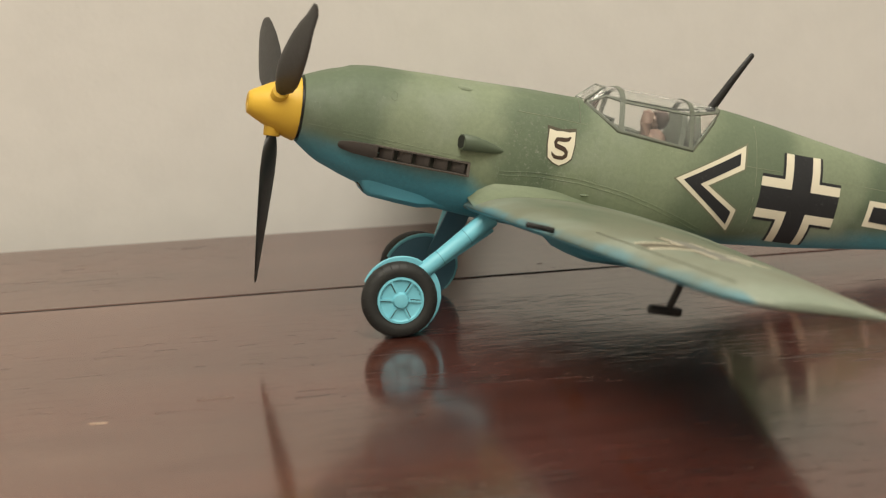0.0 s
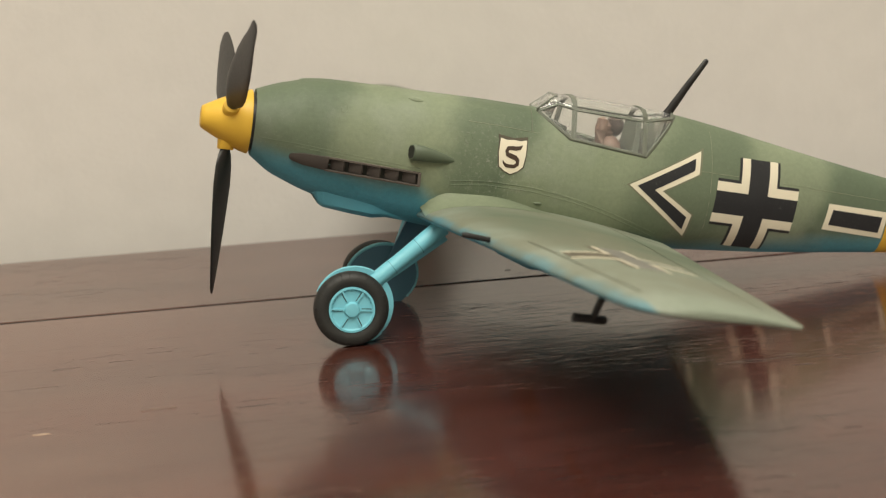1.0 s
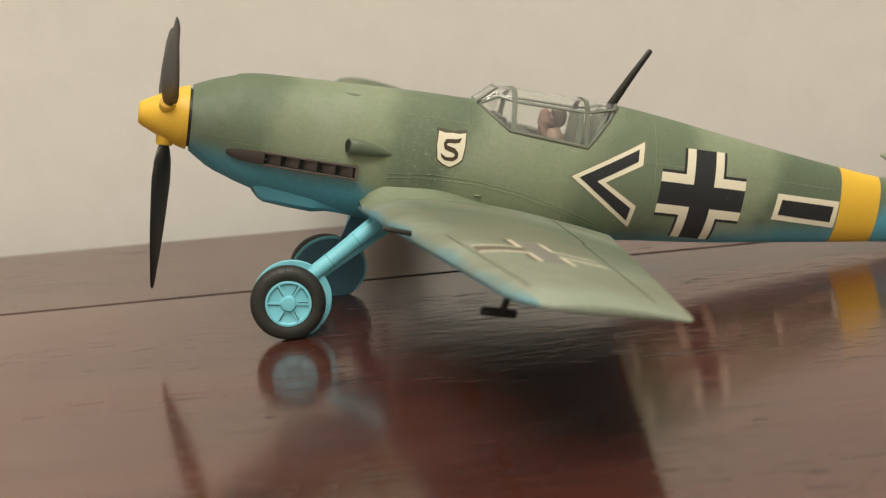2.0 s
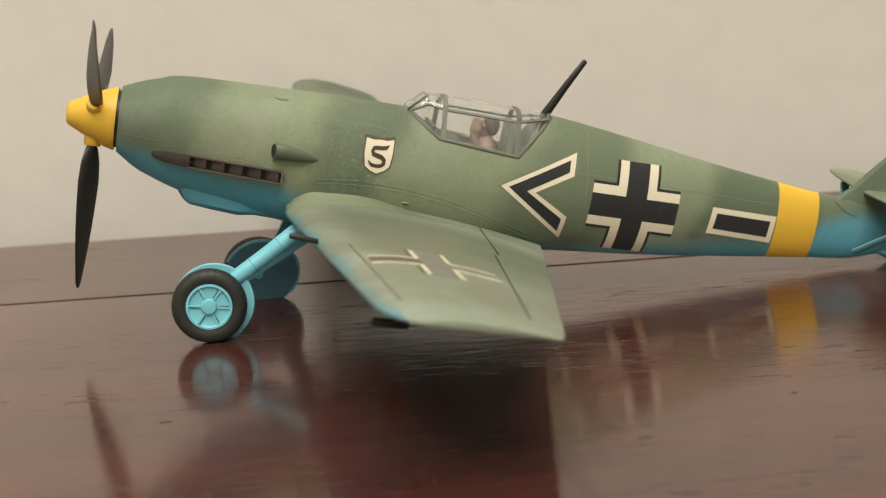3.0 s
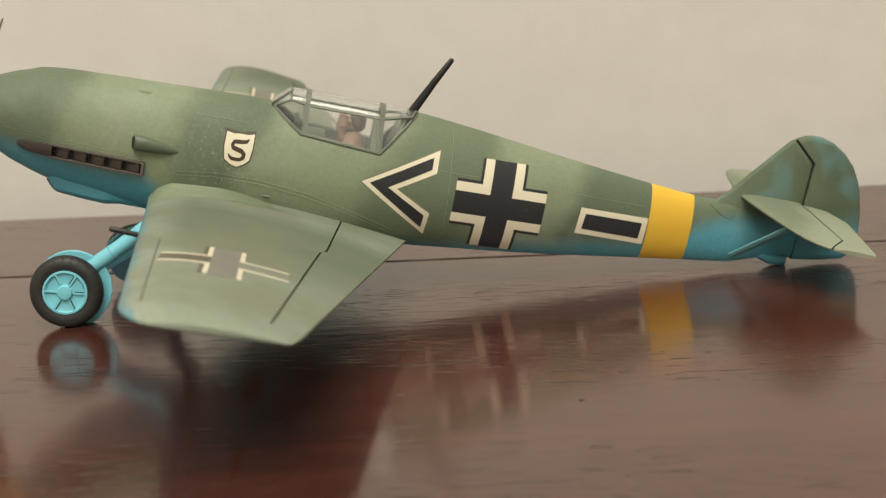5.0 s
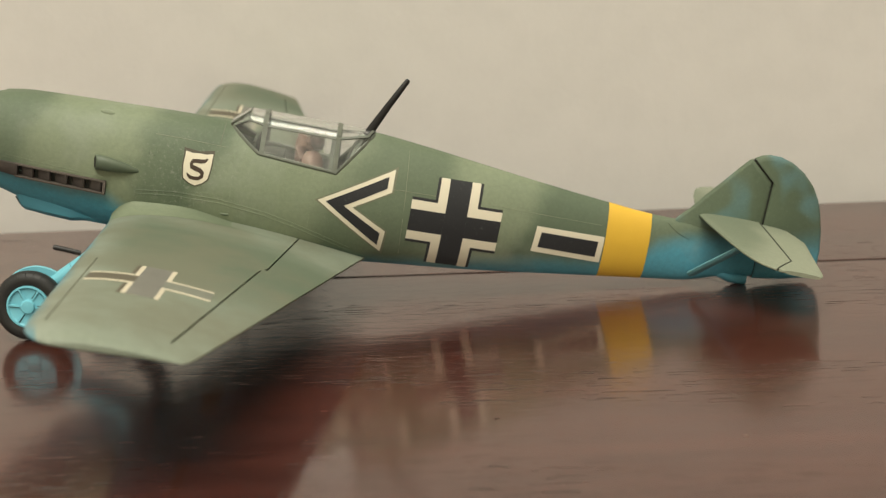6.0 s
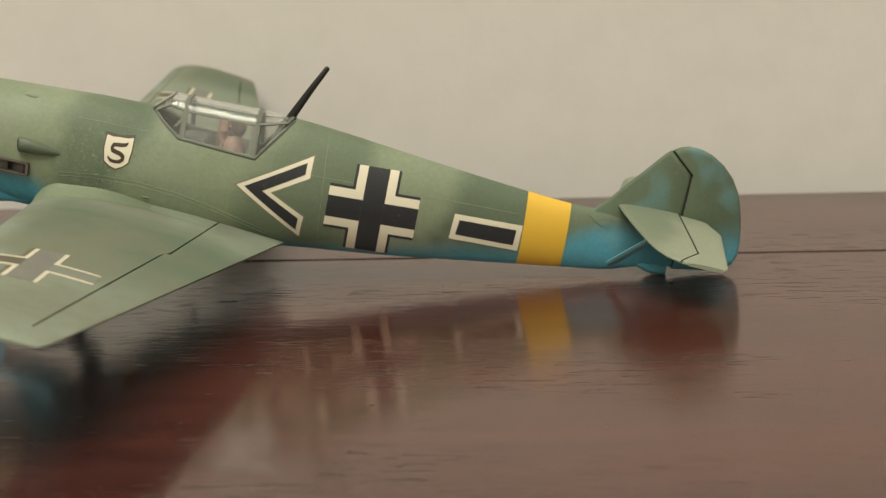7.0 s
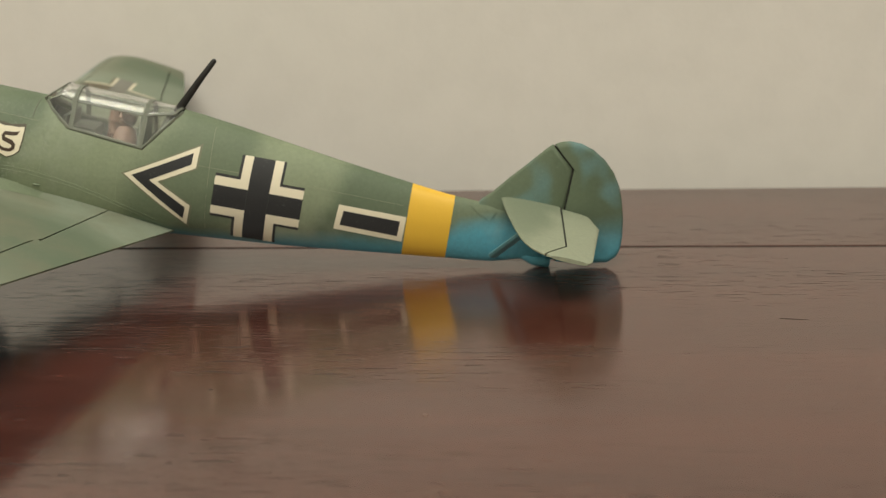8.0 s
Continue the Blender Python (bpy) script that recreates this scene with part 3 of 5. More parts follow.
for side in (-1, 1):
    core, pale, rim = cross_pieces(98.3, -4.55, 9.1, 8.8, 2.2, 4.0, 4.55, -2.0)
    part("cross_marking", draped(core, flank(side)), MAT_DECAL_BLACK, fuselage, "black cross with cream angled edges")
    part("pale_edge", draped(pale, flank(side)), MAT_DECAL_CREAM, fuselage)
    part("dark_edge", draped(rim, flank(side)), MAT_DECAL_BLACK, fuselage)
    part("glue_halo", draped([[(70.4, -2.7), (85.9, 5.4), (85.6, 0.4), (78.5, -3.3), (85.3, -7.3), (84.8, -12.5)]], flank(side), thick=0.03), MAT_HALO, fuselage, "brownish glue stain round the chevron")
    part("chevron_border", draped([CHEVRON], flank(side), thick=0.05), MAT_DECAL_CREAM, fuselage, "cream-bordered black chevron")
    part("chevron", draped([CHEVRON_IN], flank(side), thick=0.10), MAT_DECAL_BLACK, fuselage)
    part("bar_border", draped([BAR], flank(side), thick=0.05), MAT_DECAL_CREAM, fuselage, "cream-bordered black bar")
    part("bar_marking", draped([BAR_IN], flank(side), thick=0.10), MAT_DECAL_BLACK, fuselage)
    shield = [(44.7, 3.15), (46.0, 2.85), (47.3, 2.95), (48.6, 2.85), (49.9, 3.1), (49.8, 0.5), (49.4, -1.7), (48.5, -2.5), (47.15, -3.15), (45.9, -2.7), (44.8, -1.9), (44.5, 0.5)]
    grown = [(47.2 + (x - 47.2) * 1.09, z * 1.07) for x, z in shield]
    part("shield_rim", draped([grown], flank(side), thick=0.04), MAT_RIM, fuselage)
    part("shield_band", draped([[(44.3, 3.75), (47.2, 3.3), (50.1, 3.7), (50.1, 2.9), (44.3, 2.9)]], flank(side), thick=0.05), MAT_RIM, fuselage)
    part("shield", draped([shield], flank(side), thick=0.09), MAT_DECAL_CREAM, fuselage, "cream shield with a dark letter S")


def letter_on_flank(cx, cz, size, side, weight):
    """A pen-stroke letter S of uneven width, laid on the shield."""
    stroke = [(2.3, 2.45, 0.25), (1.75, 1.95, 0.85), (0.8, 1.78, 0.95), (-0.3, 1.78, 0.95), (-1.15, 1.7, 1.0), (-1.5, 1.1, 0.95), (-1.3, 0.5, 1.1), (-0.3, 0.2, 1.15), (0.7, -0.05, 1.15), (1.35, -0.6, 1.1), (1.3, -1.3, 1.05), (0.6, -1.8, 0.9), (-0.5, -1.85, 0.85), (-1.4, -1.75, 0.85), (-2.0, -1.3, 0.6), (-2.3, -0.8, 0.15)]
    bm = bmesh.new()
    rows = []
    for k, (x, z, w) in enumerate(stroke):
        w *= weight
        x0, z0, _ = stroke[max(0, k - 1)]
        x1, z1, _ = stroke[min(len(stroke) - 1, k + 1)]
        d = Vector((x1 - x0, z1 - z0)).normalized()
        row = []
        for e in (-0.5, 0.5):
            p, n = on_side(cx + (x - d.y * w * e) * size * -side, cz + (z + d.x * w * e) * size * 1.12, side)
            row.append((p + n * 0.14) * MM)
        rows.append(row)
    rings(bm, rows, False, False)
    return bm


for side in (-1, 1):
    bm = letter_on_flank(47.2, -0.1, 0.80, side, 0.86)
    part("letter", bm, MAT_LETTER, fuselage, "dark brown letter S")

# raised seams and rivets along the flanks


def seam(points, radius, material, side, name="raised_seam"):
    bm = bmesh.new()
    dense = []
    for (x0, z0), (x1, z1) in zip(points, points[1:]):
        for k in range(6):
            dense.append((x0 + (x1 - x0) * k / 6, z0 + (z1 - z0) * k / 6))
    dense.append(points[-1])
    rod_between(bm, [(on_side(x, z, side)[0]) * MM for x, z in dense], radius * MM, 5)
    return part(name, bm, material, fuselage)


FILLET_LINE = [(36.1, -6.3), (43.3, -5.7), (51.8, -6.0), (60.6, -7.3), (67.3, -9.0), (74.2, -11.2), (78.3, -12.7)]
for side in (-1, 1):
    seam(FILLET_LINE, 0.07, MAT_FUSELAGE, side)
    seam([(x, z + 0.75) for x, z in FILLET_LINE], 0.07, MAT_FUSELAGE, side)
    seam([(1.0, -2.0), (8.0, -2.2), (30.5, -4.0)], 0.05, MAT_FUSELAGE, side)
    seam([(7.0, -2.7), (28.0, -4.3)], 0.05, MAT_FUSELAGE, side)
    seam([(38.5, 5.4), (44.0, 5.2), (52.0, 4.6)], 0.07, MAT_RIDGE, side)
    seam([(51.2, 8.4), (51.0, 6.5), (50.9, 4.8)], 0.08, MAT_SLAT, side, "panel_gap")
    seam([(87.6, 8.5), (87.9, 0.0), (88.2, -14.0)], 0.05, MAT_RIDGE, side)
    seam([(84, 1.2), (100, 0.6), (116, -0.3), (128, -1.0)], 0.05, MAT_RIDGE, side)
    for cx, cz, r in ((38.5, 2.4, 0.75), (15.3, 5.0, 0.6), (1.9, 1.2, 0.6)):
        seam([(cx + r * math.cos(a * math.pi / 6), cz + 1.25 * r * math.sin(a * math.pi / 6)) for a in range(13)], 0.045, MAT_FUSELAGE, side)

bm = bmesh.new()
rows = []
for side in (-1, 1):
    for k in range(70):
        rows.append((37.0 + k * 0.6, -4.4 if k < 25 else -4.4 - (k - 25) * 0.17, side))
    for k in range(34):
        rows.append((55.2 + k * 0.55, 3.2 - k * 0.045, side))
    for k in range(24):
        rows.append((54.0, 3.0 - k * 0.42, side))
        rows.append((69.6, 2.0 - k * 0.5, side))
    for k in range(42):
        rows.append((2.0 + k * 0.68, -1.2 - k * 0.045, side))
for x, z, side in rows:
    p, n = on_side(x, z, side)
    bmesh.ops.create_icosphere(bm, subdivisions=1, radius=0.075 * MM, matrix=Matrix.Translation(p * MM))
tagged(part("rivets", bm, MAT_FUSELAGE, fuselage), kind="stuff")

# small fairings on top of the engine cowling
for side in (-1, 1):
    p, n = on_side(28.7, 7.85, side)
    bm = bmesh.new()
    bmesh.ops.create_uvsphere(bm, u_segments=18, v_segments=10, radius=1.0 * MM, matrix=Matrix.Translation((p - n * 0.30) * MM) @ Matrix.Rotation(0.12, 4, "Y") @ Matrix.Diagonal((1.7, 0.72, 0.62, 1)))
    part("cowl_fairing", bm, MAT_FUSELAGE, fuselage)
p, n = on_side(53.4, -8.2, -1)
bm = bmesh.new()
bmesh.ops.create_uvsphere(bm, u_segments=14, v_segments=8, radius=0.75 * MM, matrix=Matrix.Translation((p - n * 0.25) * MM) @ Matrix.Diagonal((1.35, 0.7, 0.42, 1)))
part("root_bump", bm, MAT_FILLET, fuselage)

# ---- spinner and propeller
bm = bmesh.new()
revolve(bm, [(a * MM, r * MM) for a, r in ((-8.2, 0.3), (-8.6, 0.7), (-9.3, 0.8), (-9.4, 1.5), (-9.25, 1.95), (-8.6, 2.35), (-6.5, 3.45), (-4.3, 4.5), (-2.2, 5.4), (-0.75, 5.85), (-0.55, 5.8), (-0.55, 4.6))], mm(0, 0, -0.4), Vector((1, 0, 0)), 48)
spinner = part("spinner", bm, MAT_YELLOW, label="yellow spinner with blunt hollow tip")
bm = bmesh.new()
revolve(bm, [(-0.6 * MM, 4.5 * MM), (-0.6 * MM, 5.3 * MM), (0.15 * MM, 5.3 * MM), (0.15 * MM, 4.5 * MM)], mm(0, 0, -0.4), Vector((1, 0, 0)), 40)
part("backplate", bm, MAT_BLACK, spinner)


def propeller_blade(angle, length, rake=0.0):
    """A blade leaving the hub at an angle from upright towards the aircraft's left."""
    a = radians(angle)
    out = Vector((0, -math.sin(a), math.cos(a)))
    across = Vector((1, 0, 0)).cross(out).normalized()
    hub = Vector((-4.4, 0, -0.4))
    bm = bmesh.new()
    loops = []
    for r, chord, thick, twist in ((3.6, 1.6, 1.5, 60), (5.2, 1.7, 1.5, 58), (6.6, 3.1, 1.15, 50), (8.5, 4.6, 0.95, 42), (12, 5.9, 0.85, 35), (16, 6.3, 0.75, 29), (21, 5.9, 0.62, 25), (25.5, 4.8, 0.5, 22), (28.4, 3.6, 0.42, 20), (length - 1.0, 2.5, 0.35, 18), (length - 0.25, 1.4, 0.25, 18), (length, 0.2, 0.1, 18)):
        w = across * math.cos(radians(twist)) + Vector((1, 0, 0)) * math.sin(radians(twist))
        h = w.cross(out).normalized()
        c = hub + out * r + Vector((rake * (r / length) ** 2, 0, 0))
        loops.append([(c + w * (chord / 2 * math.cos(t)) + h * (thick / 2 * math.sin(t))) * MM for t in (2 * math.pi * k / 14 for k in range(14))])
    rings(bm, loops)
    blade = part("propeller_blade", bm, MAT_BLADE, label="matt black tapered blade")
    bm = bmesh.new()
    revolve(bm, [(3.2 * MM, 1.55 * MM), (5.3 * MM, 1.5 * MM), (5.5 * MM, 1.35 * MM), (5.5 * MM, 0.9 * MM)], hub * MM, out, 24)
    part("blade_socket", bm, MAT_YELLOW, blade)
    return blade


for angle, length, rake in ((54.2, 33.9, 0.35), (-65.2, 30.2, -0.5), (169.0, 31.8, 0.1)):
    propeller_blade(angle, length, rake)

# ---- engine details on both flanks
def exhaust(side):
    """Long fairing with a row of boxy stubs in its slot."""
    def at(x, z, o):
        p, n = on_side(x, z, side)
        return (p + Vector((0, side, 0)) * o) * MM

    def mid(x):
        return -4.7 - (x - 7.0) * 0.053

    bm = bmesh.new()
    loops = []
    for x, h, o in ((6.2, 0.25, -0.2), (7.0, 0.7, 0.45), (9.0, 1.05, 1.0), (12.9, 1.22, 1.25), (13.3, 1.22, 1.2)):
        z = mid(x)
        loops.append([at(x, z + h, o - 0.1), at(x, z + h * 0.4, o), at(x, z - h * 0.4, o), at(x, z - h, o - 0.15), at(x, z - h, -0.8), at(x, z + h, -0.8)])
    rings(bm, loops)
    body = part("exhaust_fairing", bm, MAT_EXHAUST, label="dull brown exhaust fairing with open stubs")
    for up in (1, -1):
        bm = bmesh.new()
        loops = []
        for k in range(13):
            x = 12.8 + (30.2 - 12.8) * k / 12
            z = mid(x) + up * 1.14
            o = 1.0 if up > 0 else 1.55
            loops.append([at(x, z + 0.13, o), at(x, z - 0.13, o), at(x, z - 0.13, -0.8), at(x, z + 0.13, -0.8)])
        rings(bm, loops)
        part("exhaust_rail", bm, MAT_RAIL, body)
    bm = bmesh.new()
    loops = [[at(x, mid(x) + s, o) for s, o in ((1.3, 1.02), (-1.3, 1.5), (-1.3, -0.8), (1.3, -0.8))] for x in (29.8, 30.3)]
    rings(bm, loops)
    part("exhaust_rail", bm, MAT_RAIL, body)
    bm = bmesh.new()
    loops = [[at(x, mid(x) + s, o) for s, o in ((1.2, 0.06), (-1.2, 0.06), (-1.2, -0.8), (1.2, -0.8))] for x in (12.9, 18, 24, 30.0)]
    rings(bm, loops)
    part("exhaust_slot", bm, MAT_SEAM, body)
    for k in range(5):
        x0 = 13.9 + k * 3.3
        bm = bmesh.new()
        loops = []
        for x, o, h in ((x0, 0.1, 0.8), (x0 + 0.6, 0.5, 0.9), (x0 + 2.2, 0.8, 0.95), (x0 + 2.45, 0.65, 0.9)):
            z = mid(x)
            loops.append([at(x, z + h, o), at(x, z, o + 0.12), at(x, z - h, o), at(x, z - h, -0.6), at(x, z + h, -0.6)])
        rings(bm, loops)
        part("exhaust_stub", bm, MAT_EXHAUST, body)


for side in (-1, 1):
    exhaust(side)

# supercharger intake on the left flank only
bm = bmesh.new()
loops = []
for x, z, r, o, slant in ((28.0, -1.15, 1.36, 0.8, 0.46), (28.35, -1.15, 1.5, 0.8, 0.44), (30.4, -1.25, 1.42, 0.72, 0.2), (32.6, -1.5, 1.16, 0.4, 0.0), (34.6, -1.75, 0.78, 0.1, 0.0), (36.5, -1.95, 0.25, -0.3, 0.0)):
    p, n = on_side(x, z)
    c = p + n * o
    up = Vector((0, 0, 1))
    loops.append([(c + Vector((slant * math.cos(t), 0, 0)) + up * (r * math.sin(t)) + n * (r * 0.85 * math.cos(t))) * MM for t in (2 * math.pi * k / 20 for k in range(20))])
rings(bm, loops)
intake = part("air_intake", bm, MAT_INTAKE, label="round green air intake on the engine flank")
bm = bmesh.new()
p, n = on_side(28.0, -1.15)
c = (p + n * 0.8) * MM
loops = [[c + Vector(((dx + 0.46 * math.cos(t)) * MM, 0, 0)) + Vector((0, 0, 1)) * (r * MM * math.sin(t)) + n * (r * MM * 0.85 * math.cos(t)) for t in (2 * math.pi * k / 20 for k in range(20))] for dx, r in ((-0.05, 1.16), (0.4, 1.1))]
rings(bm, loops)
part("intake_mouth", bm, MAT_SEAM, intake)

# oil cooler under the nose
bm = bmesh.new()
loops = []
for x, zb, w in ((12.0, -12.0, 4.0), (13.3, -13.7, 5.0), (14.2, -14.15, 5.3), (19, -14.75, 5.6), (23.2, -15.15, 5.6), (26.0, -14.9, 5.0), (31.0, -15.4, 4.0)):
    zt = -9.0
    loops.append([mm(x, -w, zt), mm(x, -w, zb + 1.2), mm(x, -w * 0.85, zb + 0.3), mm(x, -w * 0.5, zb), mm(x, w * 0.5, zb), mm(x, w * 0.85, zb + 0.3), mm(x, w, zb + 1.2), mm(x, w, zt)])
rings(bm, loops)
cooler = part("oil_cooler", bm, MAT_BLUE, label="pale blue scoop under the nose")
bm = bmesh.new()
loops = [[mm(x0, -3.5, -11.9), mm(x1, -3.9, -13.2), mm(x1, 3.9, -13.2), mm(x0, 3.5, -11.9)] for x0, x1 in ((11.86, 12.96), (12.3, 13.4))]
rings(bm, loops)
part("scoop_mouth", bm, MAT_SEAM, cooler)

# ---- wings
def lead(y):
    return 31.6 + (y - 9) * 0.066


def trail(y):
    return 80.6 - (y - 9) * 0.223


def wing_mid(y):
    return -13.2 + (y - 9) * 0.1145


def wing_thick(y):
    return 6.0 - (y - 9) / 92 * 2.8


def chord_ends(y):
    a, b, k = lead(y), trail(y), 1.0
    if y > 93.5:
        s = min(1.0, (y - 93.5) / 8.0)
        k = math.sqrt(max(0.0, 1 - s * s)) * 0.85 + 0.15
        a += 5.0 * (1 - math.sqrt(max(0.0, 1 - s * s)))
        b -= 0.9 * (1 - math.sqrt(max(0.0, 1 - s ** 4)))
    return a, b, k


def wing_height(x, y, upper=True):
    """Height of the wing's skin at x, y (mm, y outwards from the middle)."""
    a, b, k = chord_ends(y)
    s = min(1.0, max(0.0, (x - a) / (b - a)))
    t = wing_thick(y) * k
    half = 5 * t * (0.2969 * math.sqrt(s) - 0.126 * s - 0.3516 * s ** 2 + 0.2843 * s ** 3 - 0.1015 * s ** 4) + 0.12 * s * min(1.0, k)
    camber = 0.02 * (b - a) * (1 - ((s - 0.4) / 0.6) ** 2 if s > 0.4 else 1 - ((0.4 - s) / 0.4) ** 2)
    base = wing_mid(y) + camber - (s - 0.4) * (b - a) * 0.02
    return base + half if upper else base - half * (0.62 + 0.28 * min(1.0, s * 3.0))


def hinge(y):
    return 68.0 - (y - 9) * 0.104 if y < 40.5 else 63.9 - (y - 40.5) * 0.132


def wing_piece(side, ys, xa, xb, n=15):
    bm = bmesh.new()
    loops = []
    for y in ys:
        a, b, _ = chord_ends(y)
        x0, x1 = max(a, xa(y)), min(b, xb(y))
        if abs(x0 - a) < 1e-6:
            xs = [x0 + (x1 - x0) * (1 - math.cos(math.pi / 2 * k / n)) for k in range(n + 1)]
        else:
            xs = [x0 + (x1 - x0) * k / n for k in range(n + 1)]
        loop = [mm(x, side * y, wing_height(x, y)) for x in xs] + [mm(x, side * y, wing_height(x, y, False)) for x in reversed(xs[1:] if abs(x0 - a) < 1e-6 else xs)]
        loops.append(loop)
    rings(bm, loops)
    return bm


def spread(a, b, n):
    return [a + (b - a) * k / n for k in range(n + 1)]


GAP_MM = 0.32
CROSS_ON_WING = cross_pieces(49.2, -67.6, 9.6, 9.3, 2.1, 2.8, 3.5, 0.0)


def wing(side):
    def part(name, bm, material, parent=None, label="", smooth=40.0):
        """The right wing of the kit is a little warped: nose up and tail down towards its tip."""
        if side > 0:
            for v in bm.verts:
                k = max(0.0, v.co.y) / 0.1
                v.co.z -= 0.045 * (v.co.x - 0.040) * k
                v.co.x -= 0.075 * max(0.0, v.co.x - 0.040) * k * k
        if parent is None:
            return link_mesh(name, bm, material, aircraft, label, smooth, LOCAL)
        return link_mesh(name, bm, material, parent, label, smooth)

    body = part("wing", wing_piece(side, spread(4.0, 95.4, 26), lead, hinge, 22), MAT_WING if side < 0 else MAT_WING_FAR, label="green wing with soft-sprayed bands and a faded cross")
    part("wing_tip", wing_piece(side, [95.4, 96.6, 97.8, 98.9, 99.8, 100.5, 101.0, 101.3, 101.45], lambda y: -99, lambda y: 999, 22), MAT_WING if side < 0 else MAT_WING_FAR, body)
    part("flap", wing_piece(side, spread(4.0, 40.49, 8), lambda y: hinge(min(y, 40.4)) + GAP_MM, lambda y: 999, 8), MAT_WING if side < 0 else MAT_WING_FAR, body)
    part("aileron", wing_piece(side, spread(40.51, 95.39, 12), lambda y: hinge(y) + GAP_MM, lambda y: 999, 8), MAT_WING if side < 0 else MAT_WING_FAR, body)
    bm = wing_piece(side, spread(6.0, 95.0, 12), lambda y: hinge(y) - 0.6, lambda y: hinge(y) + 1.0, 3)
    for v in bm.verts:
        y = abs(v.co.y) / MM
        v.co.z = (wing_mid(y) * MM) + (v.co.z - wing_mid(y) * MM) * 0.55
    part("hinge_gap", bm, MAT_SEAM, body)

    # pale blue lower skin, a thin sheet under the panel
    def under(u, v):
        return Vector((u, side * v, wing_height(u, v, False))), Vector((0, 0, -1))

    bm = bmesh.new()
    rows = []
    for y in spread(8.0, 100.8, 24):
        a, b, _ = chord_ends(y)
        rows.append([mm(a - 0.04, side * y, wing_height(a, y) - 0.1)] + [mm(a + (b - a) * q - 0.04, side * y, wing_height(a + (b - a) * q, y, False) - 0.06) for q in (0.004, 0.012, 0.03, 0.07, 0.15, 0.3, 0.5, 0.66, 0.8, 0.92, 0.985)])
    rings(bm, rows, False, False)
    part("lower_skin", bm, MAT_BLUE, body, "pale blue underside")

    def over(u, v):
        y = abs(v)
        return Vector((u, side * y, wing_height(u, y))), Vector((0, -side * 0.1165, 1)).normalized()

    core, pale, rim = CROSS_ON_WING
    part("cross_marking", draped([core[0]], over, thick=0.05), MAT_DECAL_GREY, body, "faded grey cross")
    part("cross_arm", draped([core[1]], over, thick=0.05), MAT_DECAL_OLIVE, body, "dark olive front arm of the cross")
    part("cross_arm", draped([core[2]], over, thick=0.05), MAT_DECAL_WORN, body, "worn rear arm of the cross")
    for polygon in pale:
        part("pale_edge", draped([polygon], over, thick=0.07), MAT_DECAL_FADED, body)
    for sy in (-1, 1):
        part("dark_edge", draped([[(45.7, -67.6 + sy * 3.4), (46.4, -67.6 + sy * 3.4), (46.4, -67.6 + sy * 9.3), (45.7, -67.6 + sy * 9.3)]], over, thick=0.05), MAT_DECAL_OLIVE, body)
    # slat line near the leading edge
    bm = bmesh.new()
    line = [(38.3 + (y - 55) * 0.045, y) for y in spread(54.0, 95.2, 16)]
    rod_between(bm, [mm(x, side * y, wing_height(x, y) - 0.02) for x, y in line], 0.18 * MM, 6)
    part("slat_line", bm, MAT_SLAT, body)
    # gun barrel
    bm = bmesh.new()
    z = wing_height(lead(46.5) + 0.3, 46.5) + 0.35
    rod_between(bm, [mm(29.6, side * 46.7, z + 0.45), mm(29.9, side * 46.7, z + 0.42), mm(32, side * 46.6, z + 0.2), mm(34.2, side * 46.5, z - 0.05)], [0.36 * MM, 0.46 * MM, 0.46 * MM, 0.46 * MM], 12)
    part("gun_barrel", bm, MAT_BLACK, body, "short black gun barrel")
    # mass balance under the aileron
    bm = bmesh.new()
    rod_between(bm, [mm(45.2, side * 71.6, wing_height(45.3, 71.6, False) + 0.5), mm(43.8, side * 71.4, -12.0)], [0.55 * MM, 0.5 * MM], 10)
    balance = part("mass_balance", bm, MAT_BLACK, body, "black T-shaped mass balance")
    bm = bmesh.new()
    rod_between(bm, [mm(40.5, side * 71.9, -11.95), mm(40.8, side * 71.9, -12.0), mm(45.8, side * 71.0, -12.35), mm(46.1, side * 71.0, -12.37)], [0.4 * MM, 0.68 * MM, 0.68 * MM, 0.4 * MM], 12, 0.8)
    part("balance_weight", bm, MAT_BLACK, balance)
    # radiator bulge under the wing
    bm = bmesh.new()
    loops = []
    for x, d in ((40.0, 0.2), (42.0, 1.9), (45.0, 2.8), (56.0, 3.1), (64.0, 2.6), (69.0, 1.2), (71.0, 0.2)):
        ring = []
        for y, k in ((24.6, -0.4), (25.0, 0.8), (26.4, 1.0), (36.0, 1.0), (39.0, 0.75), (40.6, -0.4)):
            ring.append(mm(x, side * y, wing_height(x, y, False) - d * k))
        loops.append(ring)
    rings(bm, loops)
    part("radiator", bm, MAT_BLUE, body, "pale blue radiator housing")
    # root fillet
    bm = bmesh.new()
    rows = []
    meet = curve_through((31.4, 33.2, 36, 43.5, 54, 66, 76, 80.4), (-11.5, -9.2, -7.6, -7.5, -9.4, -12.2, -13.9, -14.6))
